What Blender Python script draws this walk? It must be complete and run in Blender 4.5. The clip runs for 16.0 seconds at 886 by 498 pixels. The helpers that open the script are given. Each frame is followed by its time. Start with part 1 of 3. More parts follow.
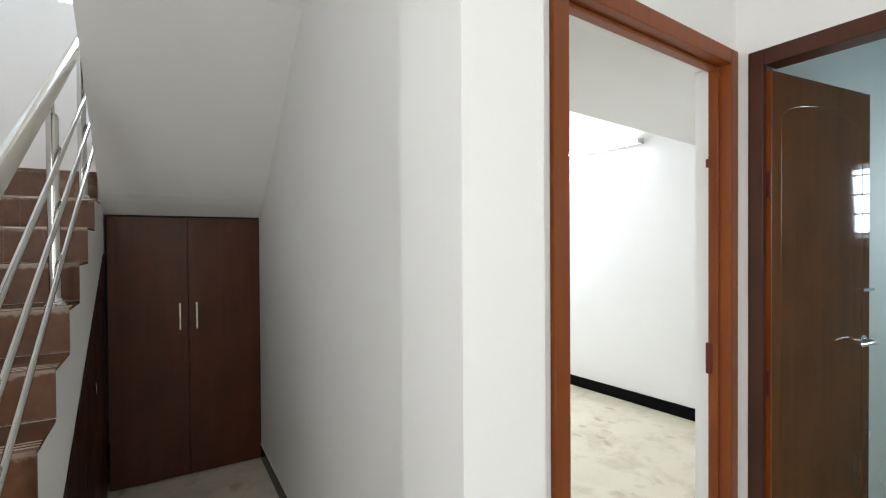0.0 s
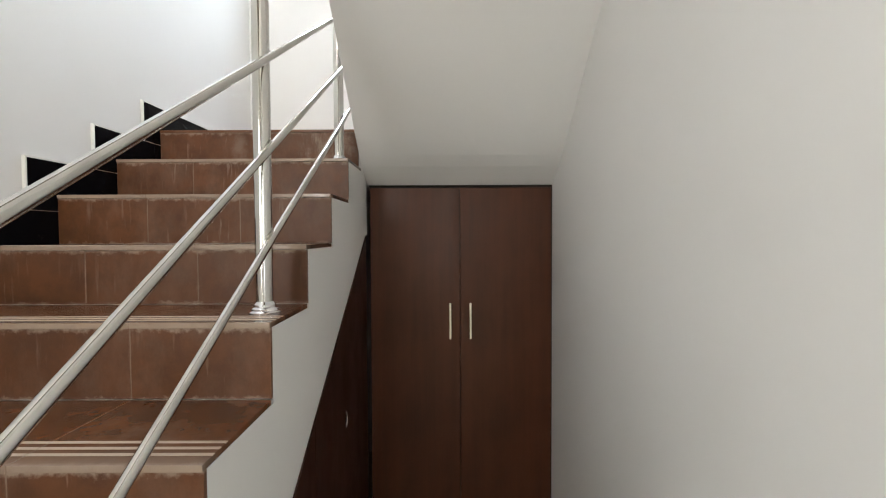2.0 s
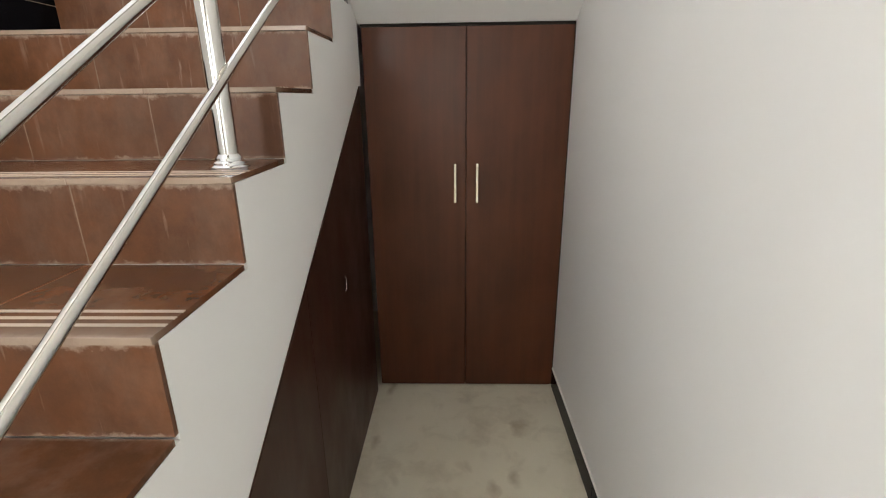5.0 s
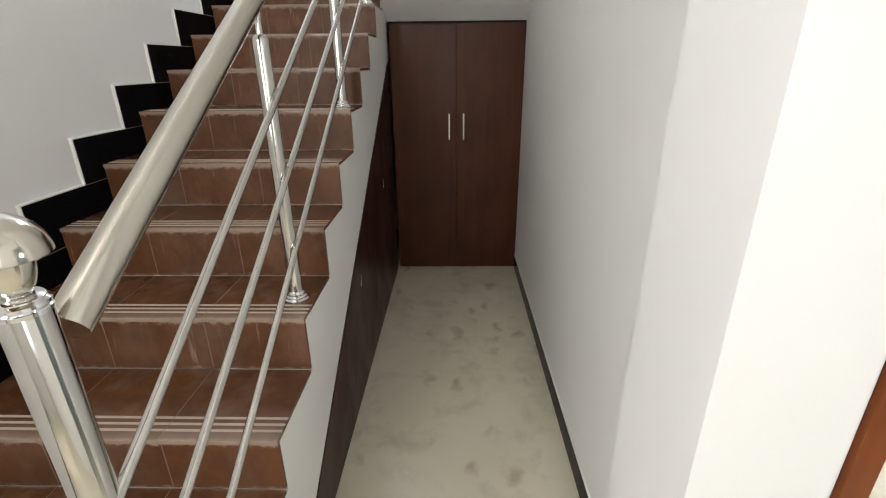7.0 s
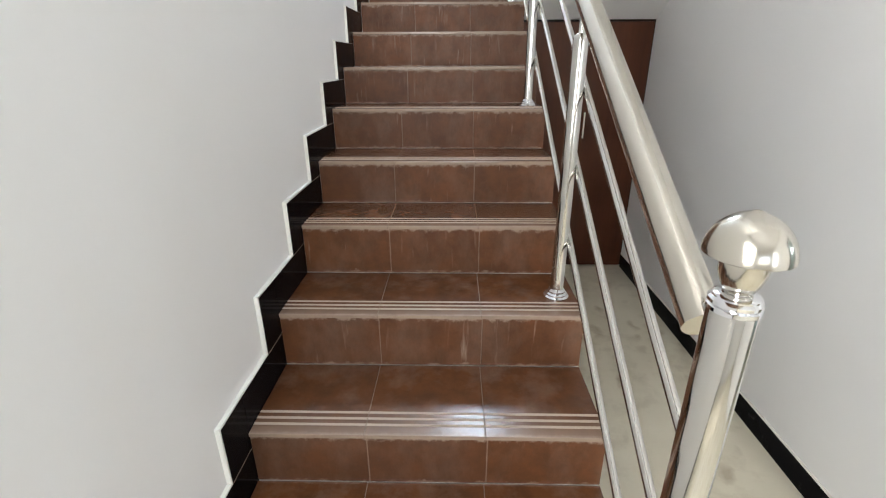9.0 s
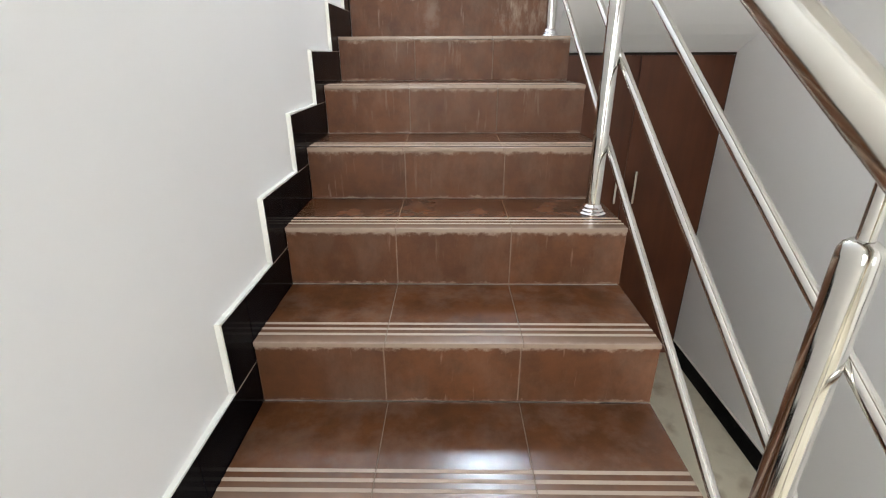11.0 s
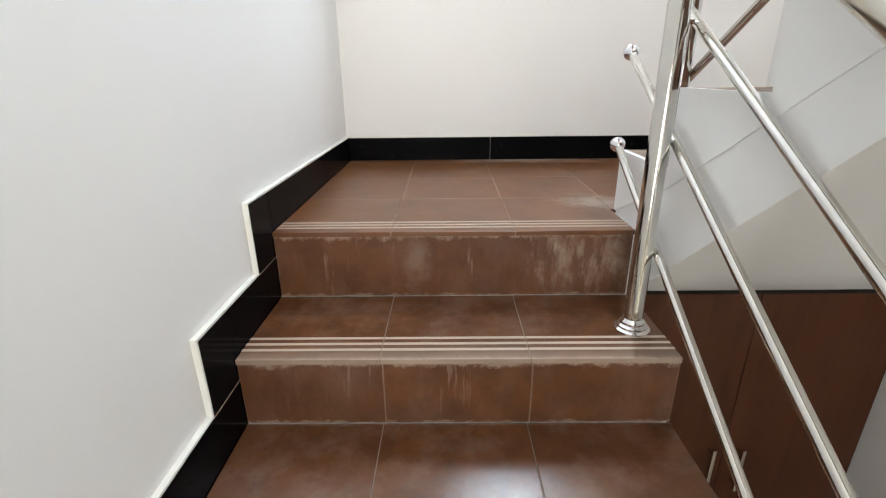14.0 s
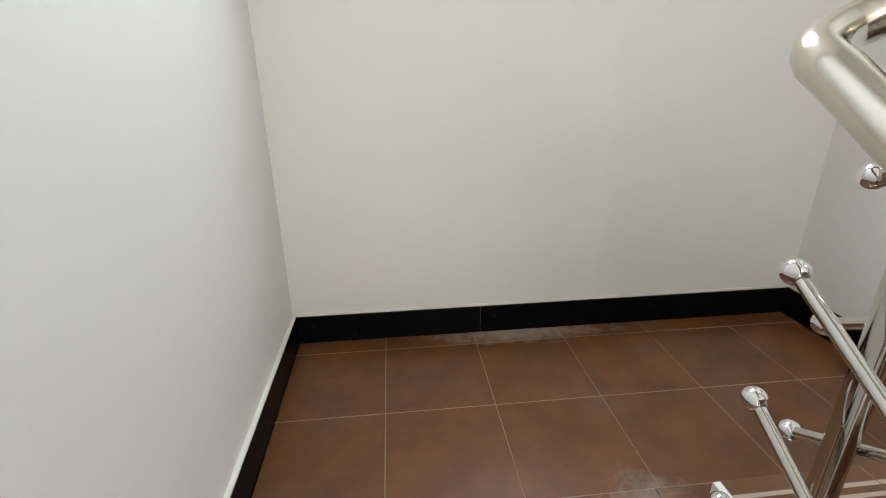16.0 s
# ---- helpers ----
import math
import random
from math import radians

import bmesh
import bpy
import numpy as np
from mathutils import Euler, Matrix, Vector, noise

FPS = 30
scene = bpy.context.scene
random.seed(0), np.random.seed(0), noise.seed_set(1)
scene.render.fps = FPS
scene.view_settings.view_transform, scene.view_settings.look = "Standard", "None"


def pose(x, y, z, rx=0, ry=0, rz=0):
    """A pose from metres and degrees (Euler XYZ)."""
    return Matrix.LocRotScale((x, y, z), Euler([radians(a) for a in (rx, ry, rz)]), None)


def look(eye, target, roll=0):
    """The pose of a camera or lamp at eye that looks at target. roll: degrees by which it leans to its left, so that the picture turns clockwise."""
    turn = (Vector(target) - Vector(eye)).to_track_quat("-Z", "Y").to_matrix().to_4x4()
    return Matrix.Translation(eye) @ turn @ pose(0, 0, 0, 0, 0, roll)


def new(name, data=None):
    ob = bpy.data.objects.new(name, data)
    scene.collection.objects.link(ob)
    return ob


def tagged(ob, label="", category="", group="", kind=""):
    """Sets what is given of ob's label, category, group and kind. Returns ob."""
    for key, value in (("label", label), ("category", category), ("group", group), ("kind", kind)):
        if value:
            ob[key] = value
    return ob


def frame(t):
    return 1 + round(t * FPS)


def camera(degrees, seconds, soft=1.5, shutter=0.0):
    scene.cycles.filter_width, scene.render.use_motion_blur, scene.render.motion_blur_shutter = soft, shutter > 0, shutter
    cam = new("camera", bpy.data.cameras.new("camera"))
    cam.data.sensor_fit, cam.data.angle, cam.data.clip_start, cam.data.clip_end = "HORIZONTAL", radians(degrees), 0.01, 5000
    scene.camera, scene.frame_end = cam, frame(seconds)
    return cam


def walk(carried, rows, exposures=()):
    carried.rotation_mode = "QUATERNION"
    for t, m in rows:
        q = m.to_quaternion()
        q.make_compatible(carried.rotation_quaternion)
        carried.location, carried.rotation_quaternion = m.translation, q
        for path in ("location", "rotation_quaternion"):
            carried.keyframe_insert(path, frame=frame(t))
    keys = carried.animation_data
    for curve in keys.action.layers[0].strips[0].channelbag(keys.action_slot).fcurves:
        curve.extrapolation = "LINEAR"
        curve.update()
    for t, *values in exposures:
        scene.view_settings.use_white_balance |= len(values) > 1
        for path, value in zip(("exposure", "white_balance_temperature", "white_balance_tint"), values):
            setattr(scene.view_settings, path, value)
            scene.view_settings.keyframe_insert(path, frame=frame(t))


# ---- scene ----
SECONDS = 16.0
LENS = 86.97
cam = camera(LENS, SECONDS, 1.15)
# seconds, x, y, z, yaw, pitch, roll
PATH = [
    (0.0, 1.191, -1.077, 1.488, -31.10, -0.68, 0.38),
    (0.5, 1.207, -0.942, 1.494, -19.91, -1.34, 0.01),
    (1.0, 1.229, -0.655, 1.486, -9.10, -1.56, -0.34),
    (1.5, 1.254, -0.289, 1.464, -2.61, -1.66, 0.07),
    (2.0, 1.262, 0.140, 1.442, 0.16, -1.78, 0.26),
    (2.5, 1.250, 0.550, 1.429, 1.25, -1.57, 0.21),
    (3.0, 1.250, 0.900, 1.422, 1.03, -1.82, 0.10),
    (5.5, 1.302, -0.011, 1.384, 1.55, -20.89, 0.71),
    (6.0, 1.310, -0.358, 1.407, 1.51, -21.65, 0.58),
    (6.5, 1.323, -0.660, 1.404, 1.41, -21.57, 0.70),
    (7.0, 1.326, -0.872, 1.440, 1.35, -21.86, 0.56),
    (7.5, 1.238, -0.950, 1.450, 1.27, -21.90, 0.21),
    (8.0, 0.998, -1.006, 1.421, 1.25, -21.70, 0.36),
    (8.5, 0.723, -0.996, 1.419, 1.01, -21.65, 0.60),
    (9.0, 0.518, -0.897, 1.448, 1.25, -22.10, 0.21),
    (11.5, 0.436, 0.199, 1.738, 0.68, -22.75, 0.11),
    (12.0, 0.431, 0.380, 1.819, 0.57, -22.64, -0.06),
    (12.5, 0.439, 0.548, 1.957, 0.51, -22.70, 0.17),
    (13.0, 0.381, 0.756, 2.055, 0.19, -22.72, 0.01),
    (13.5, 0.403, 0.939, 2.112, 0.48, -21.24, 0.30),
    (14.0, 0.436, 1.139, 2.261, 0.35, -20.61, 0.59),
    (14.5, 0.445, 1.346, 2.432, 0.47, -20.67, 0.79),
    (15.0, 0.466, 1.555, 2.568, 0.40, -21.01, 0.99),
    (15.5, 0.455, 1.684, 2.668, -0.77, -21.17, 0.99),
    (16.0, 0.352, 1.817, 2.771, -6.24, -21.57, 0.52),
]
EXPOSURES = [(0.0, -0.15, 6200, 9), (0.8, -0.05, 6150, 8), (1.5, 0.2, 6450, 9), (2.5, 0.75, 6500, 9), (3.2, 0.97, 6500, 9), (5.3, 0.95, 6500, 10), (6.5, 0.38, 6500, 10),
             (7.2, 0.18, 6400, 10), (8.0, 0.35, 6200, 10), (8.5, 0.4, 6150, 10), (9.2, 0.55, 6150, 10), (11.3, 0.8, 6250, 10), (12.0, 0.7, 6300, 10), (12.7, 0.52, 6300, 10), (13.5, 0.48, 6350, 10),
             (14.5, 0.38, 6650, 9), (15.0, 0.1, 6800, 9), (15.5, 0.0, 6900, 9), (16.0, -0.22, 6900, 9)]
walk(cam, [(t, pose(x, y, z, 90 + pitch, roll, yaw)) for t, x, y, z, yaw, pitch, roll in PATH], EXPOSURES)

# ---- main measures of the plan ----
W = 0.897                     # clear width of the lower flight
T, R = 0.2753, 0.1624         # going and rise
FIRST = -3                    # index of the lowest step
DY = [-0.009, -0.001, 0.009, 0.004, 0.007, -0.002, -0.006, -0.003, 0.001]
DZ = [-0.012, 0.0, 0.009, 0.006, 0.006, 0.0, -0.003, -0.007, 0.002]


def nose(k):
    """y and z of the nosing of step k (8 is the landing)."""
    dy = DY[k] if k >= 0 else -0.006
    dz = DZ[k] if k >= 0 else -0.008
    return k * T + dy, 0.6038 + k * R + dz


LAND_Y, LAND_Z = nose(8)
BACK = 3.214                  # back wall of the landing
RIGHT = 1.772                 # right wall of the passage
CUP_Y, CUP_Z = 2.347, 1.675   # front and top of the cupboard
POST_X = 0.838
WELL_TOP = 6.0
CEIL = 3.18

# ---- light ----
world = bpy.data.worlds.new("world")
scene.world = world
world.use_nodes = True
wn = world.node_tree
sky = wn.nodes.new("ShaderNodeTexSky")
sky.sky_type = 'NISHITA'
sky.sun_disc = False
sky.sun_elevation = radians(48)
sky.sun_rotation = radians(200)
wn.links.new(sky.outputs[0], wn.nodes["Background"].inputs[0])
wn.nodes["Background"].inputs[1].default_value = 0.1
sun = new("sun", bpy.data.lights.new("sun", 'SUN'))
sun.data.energy, sun.data.angle, sun.data.color = 2.2, radians(0.5), (1.0, 0.95, 0.88)
sun.matrix_world = pose(0, 0, 8, 42, 0, 20)


def area(name, m, w, h, watts, color):
    lamp = new(name, bpy.data.lights.new(name, 'AREA'))
    lamp.data.shape, lamp.data.size, lamp.data.size_y = 'RECTANGLE', w, h
    lamp.data.energy, lamp.data.color = watts, color
    lamp.matrix_world = m
    return lamp


# daylight at the stair and bathroom windows; the other lamps are added fill
area("daylight_stair_window", look((0.79, 3.30, 3.62), (0.79, 0, 3.2)), 0.48, 0.70, 39, (0.76, 0.87, 1.0))
# added fill for the unseen upper floor, no window behind it
area("fill_upper_floor", look((0.88, -2.90, 4.7), (0.8, 1.5, 3.4)), 1.6, 2.0, 95, (1.0, 0.95, 0.885))
# three fill lamps added in the unseen hall to brighten passage and pillar
area("fill_hall_south", look((1.35, -4.54, 1.75), (1.2, 0, 1.3)), 1.8, 1.2, 8, (1.0, 0.98, 0.945))
area("fill_hall_side", look((0.04, -1.6, 1.75), (3, -0.8, 1.5)), 1.2, 1.3, 58, (1.0, 0.98, 0.95))
area("fill_hall_east", look((2.88, -3.1, 1.6), (0.9, 0.9, 1.2)), 1.2, 1.5, 12, (0.88, 0.93, 1.0))
area("daylight_bathroom", look((4.545, -0.835, 1.715), (3.0, -0.835, 1.6)), 0.26, 0.36, 6, (0.85, 0.95, 1.0))
# fill added to the tube light to brighten the next room
area("fill_room", look((3.6, 3.55, 1.7), (3.7, 0.5, 1.3)), 1.3, 1.2, 62, (0.94, 0.97, 1.0))

# ---- material helpers ----


class Mat:
    def __init__(self, name, rough=0.5, metal=0.0, color=(0.8, 0.8, 0.8)):
        self.m = bpy.data.materials.new(name)
        self.m.use_nodes = True
        self.t = self.m.node_tree
        self.b = self.t.nodes["Principled BSDF"]
        self.b.inputs["Roughness"].default_value = rough
        self.b.inputs["Metallic"].default_value = metal
        self.b.inputs["Base Color"].default_value = (*color, 1)
        self._co = None

    def node(self, kind, **inputs):
        n = self.t.nodes.new(kind)
        for k, v in inputs.items():
            self.put(n.inputs[k.replace("_", " ")], v)
        return n

    def put(self, socket, v):
        if isinstance(v, bpy.types.NodeSocket):
            self.t.links.new(v, socket)
        else:
            socket.default_value = v

    def co(self, kind="Object"):
        if self._co is None:
            self._co = self.t.nodes.new("ShaderNodeTexCoord")
        return self._co.outputs[kind]

    def scaled(self, src, s, shift=None):
        n = self.t.nodes.new("ShaderNodeMapping")
        self.put(n.inputs["Vector"], src)
        n.inputs["Scale"].default_value = s
        if shift is not None:
            self.put(n.inputs["Location"], shift)
        return n.outputs[0]

    def noise(self, vec, scale, detail=4, rough=0.55, out="Fac"):
        n = self.node("ShaderNodeTexNoise", Vector=vec, Scale=scale, Detail=detail, Roughness=rough)
        return n.outputs[out]

    def ramp(self, fac, stops):
        n = self.t.nodes.new("ShaderNodeValToRGB")
        self.put(n.inputs[0], fac)
        e = n.color_ramp.elements
        while len(e) < len(stops):
            e.new(0.5)
        for el, (p, c) in zip(e, stops):
            el.position = p
            el.color = (*c, 1) if isinstance(c, tuple) else (c, c, c, 1)
        return n.outputs[0]

    def math(self, op, a, b=0.0):
        n = self.t.nodes.new("ShaderNodeMath")
        n.operation = op
        self.put(n.inputs[0], a)
        self.put(n.inputs[1], b)
        return n.outputs[0]

    def mix(self, fac, a, b, blend='MIX'):
        n = self.t.nodes.new("ShaderNodeMix")
        n.data_type = 'RGBA'
        n.blend_type = blend
        self.put(n.inputs[0], fac)
        for s, v in ((n.inputs[6], a), (n.inputs[7], b)):
            self.put(s, (*v, 1) if isinstance(v, tuple) and len(v) == 3 else v)
        return n.outputs[2]

    def bump(self, height, strength=0.2, dist=0.002):
        n = self.node("ShaderNodeBump", Height=height, Strength=strength, Distance=dist)
        self.t.links.new(n.outputs[0], self.b.inputs["Normal"])

    def color(self, v):
        self.put(self.b.inputs["Base Color"], v)

    def rough(self, v):
        self.put(self.b.inputs["Roughness"], v)

    def random(self):
        return self.node("ShaderNodeObjectInfo").outputs["Random"]


def wall_paint(name, color, rough=0.55):
    a = Mat(name, rough)
    p = a.co()
    big = a.noise(p, 1.3, 3)
    fine = a.noise(p, 55, 4, 0.7)
    dark = tuple(c * 0.965 for c in color)
    c = a.mix(a.ramp(big, [(0.35, 0.0), (0.7, 1.0)]), dark, color)
    c = a.mix(a.math('MULTIPLY', fine, 0.04), c, (0.6, 0.59, 0.57))
    a.color(c)
    a.rough(a.ramp(big, [(0.3, rough - 0.06), (0.7, rough + 0.08)]))
    wave = a.noise(a.scaled(p, (1, 1, 0.5)), 5, 2)
    h = a.math('ADD', a.math('MULTIPLY', wave, 1.0), a.math('MULTIPLY', fine, 0.12))
    a.bump(h, 0.12, 0.006)
    return a.m


M_WALL = wall_paint("white_emulsion_paint", (0.885, 0.878, 0.86))
M_SIDE = wall_paint("white_plaster_stair_side", (0.885, 0.88, 0.862), 0.6)
M_CEIL = wall_paint("white_ceiling_paint", (0.86, 0.855, 0.84), 0.7)
M_BATH = wall_paint("pale_aqua_glazed_wall", (0.78, 0.87, 0.86), 0.2)
M_EDGE = wall_paint("paint_bead_beside_skirting", (0.86, 0.86, 0.80), 0.5)


def skirting_tile_mat():
    a = Mat("polished_black_tile", 0.08, 0, (0.006, 0.006, 0.007))
    p = a.co()
    dust = a.noise(p, 22, 5, 0.7)
    c = a.mix(a.ramp(dust, [(0.62, 0.0), (0.85, 0.35)]), (0.005, 0.005, 0.006), (0.10, 0.09, 0.085))
    a.color(c)
    a.rough(a.ramp(dust, [(0.4, 0.06), (0.8, 0.2)]))
    a.b.inputs["Specular IOR Level"].default_value = 0.04
    return a.m


M_BLACK = skirting_tile_mat()


def smear(a, p, at, r, stretch=(1.0, 1.0, 1.0)):
    """0 to 1: a ragged patch of spilt cement around a place."""
    d = a.node("ShaderNodeVectorMath")
    d.operation = 'SUBTRACT'
    a.put(d.inputs[0], p)
    d.inputs[1].default_value = at
    q = a.scaled(d.outputs[0], stretch)
    n = a.node("ShaderNodeVectorMath")
    n.operation = 'LENGTH'
    a.put(n.inputs[0], q)
    rag = a.math('MULTIPLY', a.math('SUBTRACT', a.noise(p, 26, 6, 0.7), 0.5), r * 2.2)
    return a.ramp(a.math('DIVIDE', a.math('ADD', n.outputs["Value"], rag), r), [(0.15, 1.0), (1.0, 0.0)])


def brown_tile(name, riser):
    """Chocolate ceramic tile; cement haze and drips on risers, scuffs on treads."""
    a = Mat(name, 0.3)
    p, g = a.co(), a.co("Generated")
    r = a.random()
    world_p = a.node("ShaderNodeNewGeometry").outputs["Position"]
    big = a.noise(world_p, 5, 4)
    blot = a.ramp(a.noise(world_p, 13, 5, 0.65), [(0.36, 0.0), (0.62, 1.0)])
    c = a.mix(big, (0.104, 0.037, 0.0130), (0.176, 0.065, 0.0230))
    c = a.mix(blot, (0.082, 0.031, 0.012), c)
    c = a.mix(a.math('MULTIPLY', r, 0.35), c, (0.066, 0.029, 0.017))
    grain = a.noise(world_p, 240, 3, 0.7)
    c = a.mix(a.math('MULTIPLY', grain, 0.25), c, (0.19, 0.09, 0.05))
    haze = a.noise(a.scaled(world_p, (1.0, 1.0, 0.5)), 9, 6, 0.65)
    haze = a.ramp(haze, [(0.46, 0.0), (0.78, 1.0)])
    sep = a.node("ShaderNodeSeparateXYZ", Vector=g)
    if riser:
        drip = a.noise(a.scaled(world_p, (1.0, 1.0, 0.10)), 48, 4, 0.6)
        drip = a.ramp(drip, [(0.60, 0.0), (0.72, 1.0)])
        area_m = a.ramp(a.noise(world_p, 3.2, 2), [(0.42, 0.0), (0.62, 1.0)])
        drip = a.math('MULTIPLY', drip, area_m)
        edge = a.noise(world_p, 35, 4, 0.7)
        z = a.math('ADD', sep.outputs["Z"], a.math('MULTIPLY', a.math('SUBTRACT', edge, 0.5), 0.30))
        line = a.ramp(z, [(0.0, 0.55), (0.035, 0.0), (0.935, 0.0), (0.975, 0.35), (1.0, 0.65)])
        x = a.math('ABSOLUTE', a.math('SUBTRACT', sep.outputs["X"], 0.5))
        x = a.math('ADD', x, a.math('MULTIPLY', a.math('SUBTRACT', edge, 0.5), 0.05))
        side = a.ramp(x, [(0.49, 0.0), (0.52, 0.35)])
        f = a.math('MAXIMUM', a.math('MULTIPLY', drip, 0.60), a.math('MAXIMUM', line, side))
        f = a.math('MAXIMUM', f, a.math('MULTIPLY', haze, 0.20))
        f = a.math('MAXIMUM', f, a.math('MULTIPLY', a.math('MULTIPLY', smear(a, world_p, (0.76, 2.2, 1.83), 0.16, (1, 1, 1.2)), a.ramp(a.noise(a.scaled(world_p, (1.0, 1.0, 0.25)), 42, 5, 0.7), [(0.42, 0.1), (0.66, 1.0)])), 0.75))
        f = a.math('MAXIMUM', f, a.math('MULTIPLY', smear(a, world_p, (0.36, 2.2, 1.83), 0.06, (1.4, 1, 0.7)), 0.3))
    else:
        edge = a.noise(world_p, 30, 4, 0.7)
        y = a.math('ADD', sep.outputs["Y"], a.math('MULTIPLY', a.math('SUBTRACT', edge, 0.5), 0.06))
        line = a.ramp(y, [(0.0, 0.8), (0.035, 0.42), (0.12, 0.24), (0.20, 0.08), (0.30, 0.0), (0.975, 0.0), (1.0, 0.45)])
        f = a.math('MAXIMUM', line, a.math('MULTIPLY', haze, 0.22))
    f = a.math('MINIMUM', f, 0.85)
    c = a.mix(f, c, (0.40, 0.31, 0.24))
    a.color(c)
    a.rough(a.math('ADD', a.math('MULTIPLY', f, 0.35 if riser else 0.03), a.ramp(big, [(0.3, 0.36 if riser else 0.195), (0.7, 0.46 if riser else 0.24)])))
    a.b.inputs["Specular IOR Level"].default_value = 0.30 if riser else 0.5
    ripple = a.noise(world_p, 60, 2)
    a.bump(a.math('ADD', ripple, a.math('MULTIPLY', f, 0.3)), 0.10, 0.002)
    return a.m


M_RISER = brown_tile("brown_riser_tile_with_cement_haze", True)
M_TREAD = brown_tile("brown_glazed_tread_tile", False)


def landing_mat():
    a = Mat("brown_glazed_landing_tile", 0.3)
    wp = a.node("ShaderNodeNewGeometry").outputs["Position"]
    big = a.noise(wp, 4, 4)
    c = a.mix(big, (0.140, 0.050, 0.015), (0.205, 0.076, 0.022))
    c = a.mix(a.ramp(a.noise(wp, 9, 5, 0.65), [(0.34, 0.0), (0.60, 1.0)]), (0.112, 0.041, 0.0125), c)
    c = a.mix(a.math('MULTIPLY', a.random(), 0.3), c, (0.085, 0.038, 0.016))
    dust = a.ramp(a.noise(wp, 6, 3, 0.6), [(0.48, 0.0), (0.85, 0.09)])
    dust = a.math('MAXIMUM', dust, a.math('MULTIPLY', smear(a, wp, (0.87, 2.47, 1.905), 0.11), 0.5))
    dust = a.math('MAXIMUM', dust, a.math('MULTIPLY', smear(a, wp, (0.75, 3.19, 1.905), 0.16, (0.45, 1.9, 1)), 0.7))
    c = a.mix(dust, c, (0.42, 0.36, 0.31))
    a.color(c)
    a.rough(a.ramp(big, [(0.3, 0.30), (0.7, 0.40)]))
    a.b.inputs["Specular IOR Level"].default_value = 0.5
    a.bump(a.noise(wp, 60, 2), 0.1, 0.002)
    return a.m


M_LAND = landing_mat()
M_GROOVE = Mat("pale_anti_slip_line", 0.6, 0, (0.46, 0.36, 0.28)).m
M_GROUT = Mat("cement_grout", 0.85, 0, (0.24, 0.17, 0.12)).m
M_JOINT = Mat("pale_landing_joint", 0.85, 0, (0.36, 0.27, 0.19)).m


def marble():
    a = Mat("grey_beige_marble", 0.16)
    p = a.co()
    warp = a.node("ShaderNodeTexNoise", Vector=p, Scale=1.6, Detail=3.0)
    q = a.node("ShaderNodeVectorMath")
    q.operation = 'MULTIPLY_ADD'
    a.put(q.inputs[0], warp.outputs["Color"])
    q.inputs[1].default_value = (0.25, 0.25, 0.25)
    a.put(q.inputs[2], p)
    fine = a.node("ShaderNodeTexNoise", Vector=p, Scale=11.0, Detail=4.0)
    q2 = a.node("ShaderNodeVectorMath")
    q2.operation = 'MULTIPLY_ADD'
    a.put(q2.inputs[0], fine.outputs["Color"])
    q2.inputs[1].default_value = (0.11, 0.11, 0.11)
    a.put(q2.inputs[2], q.outputs[0])
    q = q2.outputs[0]
    c = a.mix(a.noise(q, 3.0, 5), (0.67, 0.61, 0.465), (0.84, 0.785, 0.64))
    cloud = a.ramp(a.noise(q, 5.5, 6, 0.6), [(0.5, 0.0), (0.78, 0.45)])
    c = a.mix(cloud, c, (0.34, 0.265, 0.17))
    spot = a.node("ShaderNodeTexVoronoi", Vector=a.scaled(q, (1, 0.6, 0.02)), Scale=8.5)
    s = a.ramp(spot.outputs["Distance"], [(0.08, 0.45), (0.30, 0.0)])
    keep = a.node("ShaderNodeSeparateXYZ", Vector=spot.outputs["Color"])
    s = a.math('MULTIPLY', s, a.ramp(keep.outputs["X"], [(0.30, 0.0), (0.5, 1.0)]))
    c = a.mix(s, c, (0.30, 0.205, 0.105))
    rust = a.node("ShaderNodeTexVoronoi", Vector=a.scaled(q, (0.6, 1.3, 0.02)), Scale=6.5)
    s2 = a.ramp(rust.outputs["Distance"], [(0.03, 0.8), (0.075, 0.0)])
    keep2 = a.node("ShaderNodeSeparateXYZ", Vector=rust.outputs["Color"])
    s2 = a.math('MULTIPLY', s2, a.ramp(keep2.outputs["Y"], [(0.66, 0.0), (0.74, 1.0)]))
    c = a.mix(s2, c, (0.20, 0.085, 0.035))
    a.color(c)
    a.rough(a.ramp(a.noise(p, 2.5, 3), [(0.3, 0.10), (0.7, 0.26)]))
    return a.m


M_MARBLE = marble()


def laminate(name, lo, hi, scale=1.0, rough=0.37, spec=0.35):
    a = Mat(name, rough)
    a.b.inputs["Specular IOR Level"].default_value = spec
    p = a.co()
    wood = a.noise(a.scaled(p, (38 * scale, 38 * scale, 1.6 * scale)), 1.0, 6, 0.65)
    cloud = a.noise(a.scaled(p, (1.0, 1.0, 0.6)), 4.5, 5)
    c = a.mix(a.ramp(wood, [(0.22, 0.0), (0.78, 1.0)]), lo, hi)
    # soft blotchy reflections painted in as lighter patches of colour
    c = a.mix(a.ramp(cloud, [(0.40, 0.0), (0.68, 0.5)]), c, tuple(min(1, x * 1.35) for x in hi))
    a.color(c)
    a.rough(a.ramp(cloud, [(0.35, rough * 0.78), (0.7, rough * 1.33)]))
    a.bump(wood, 0.08, 0.0006)
    return a.m


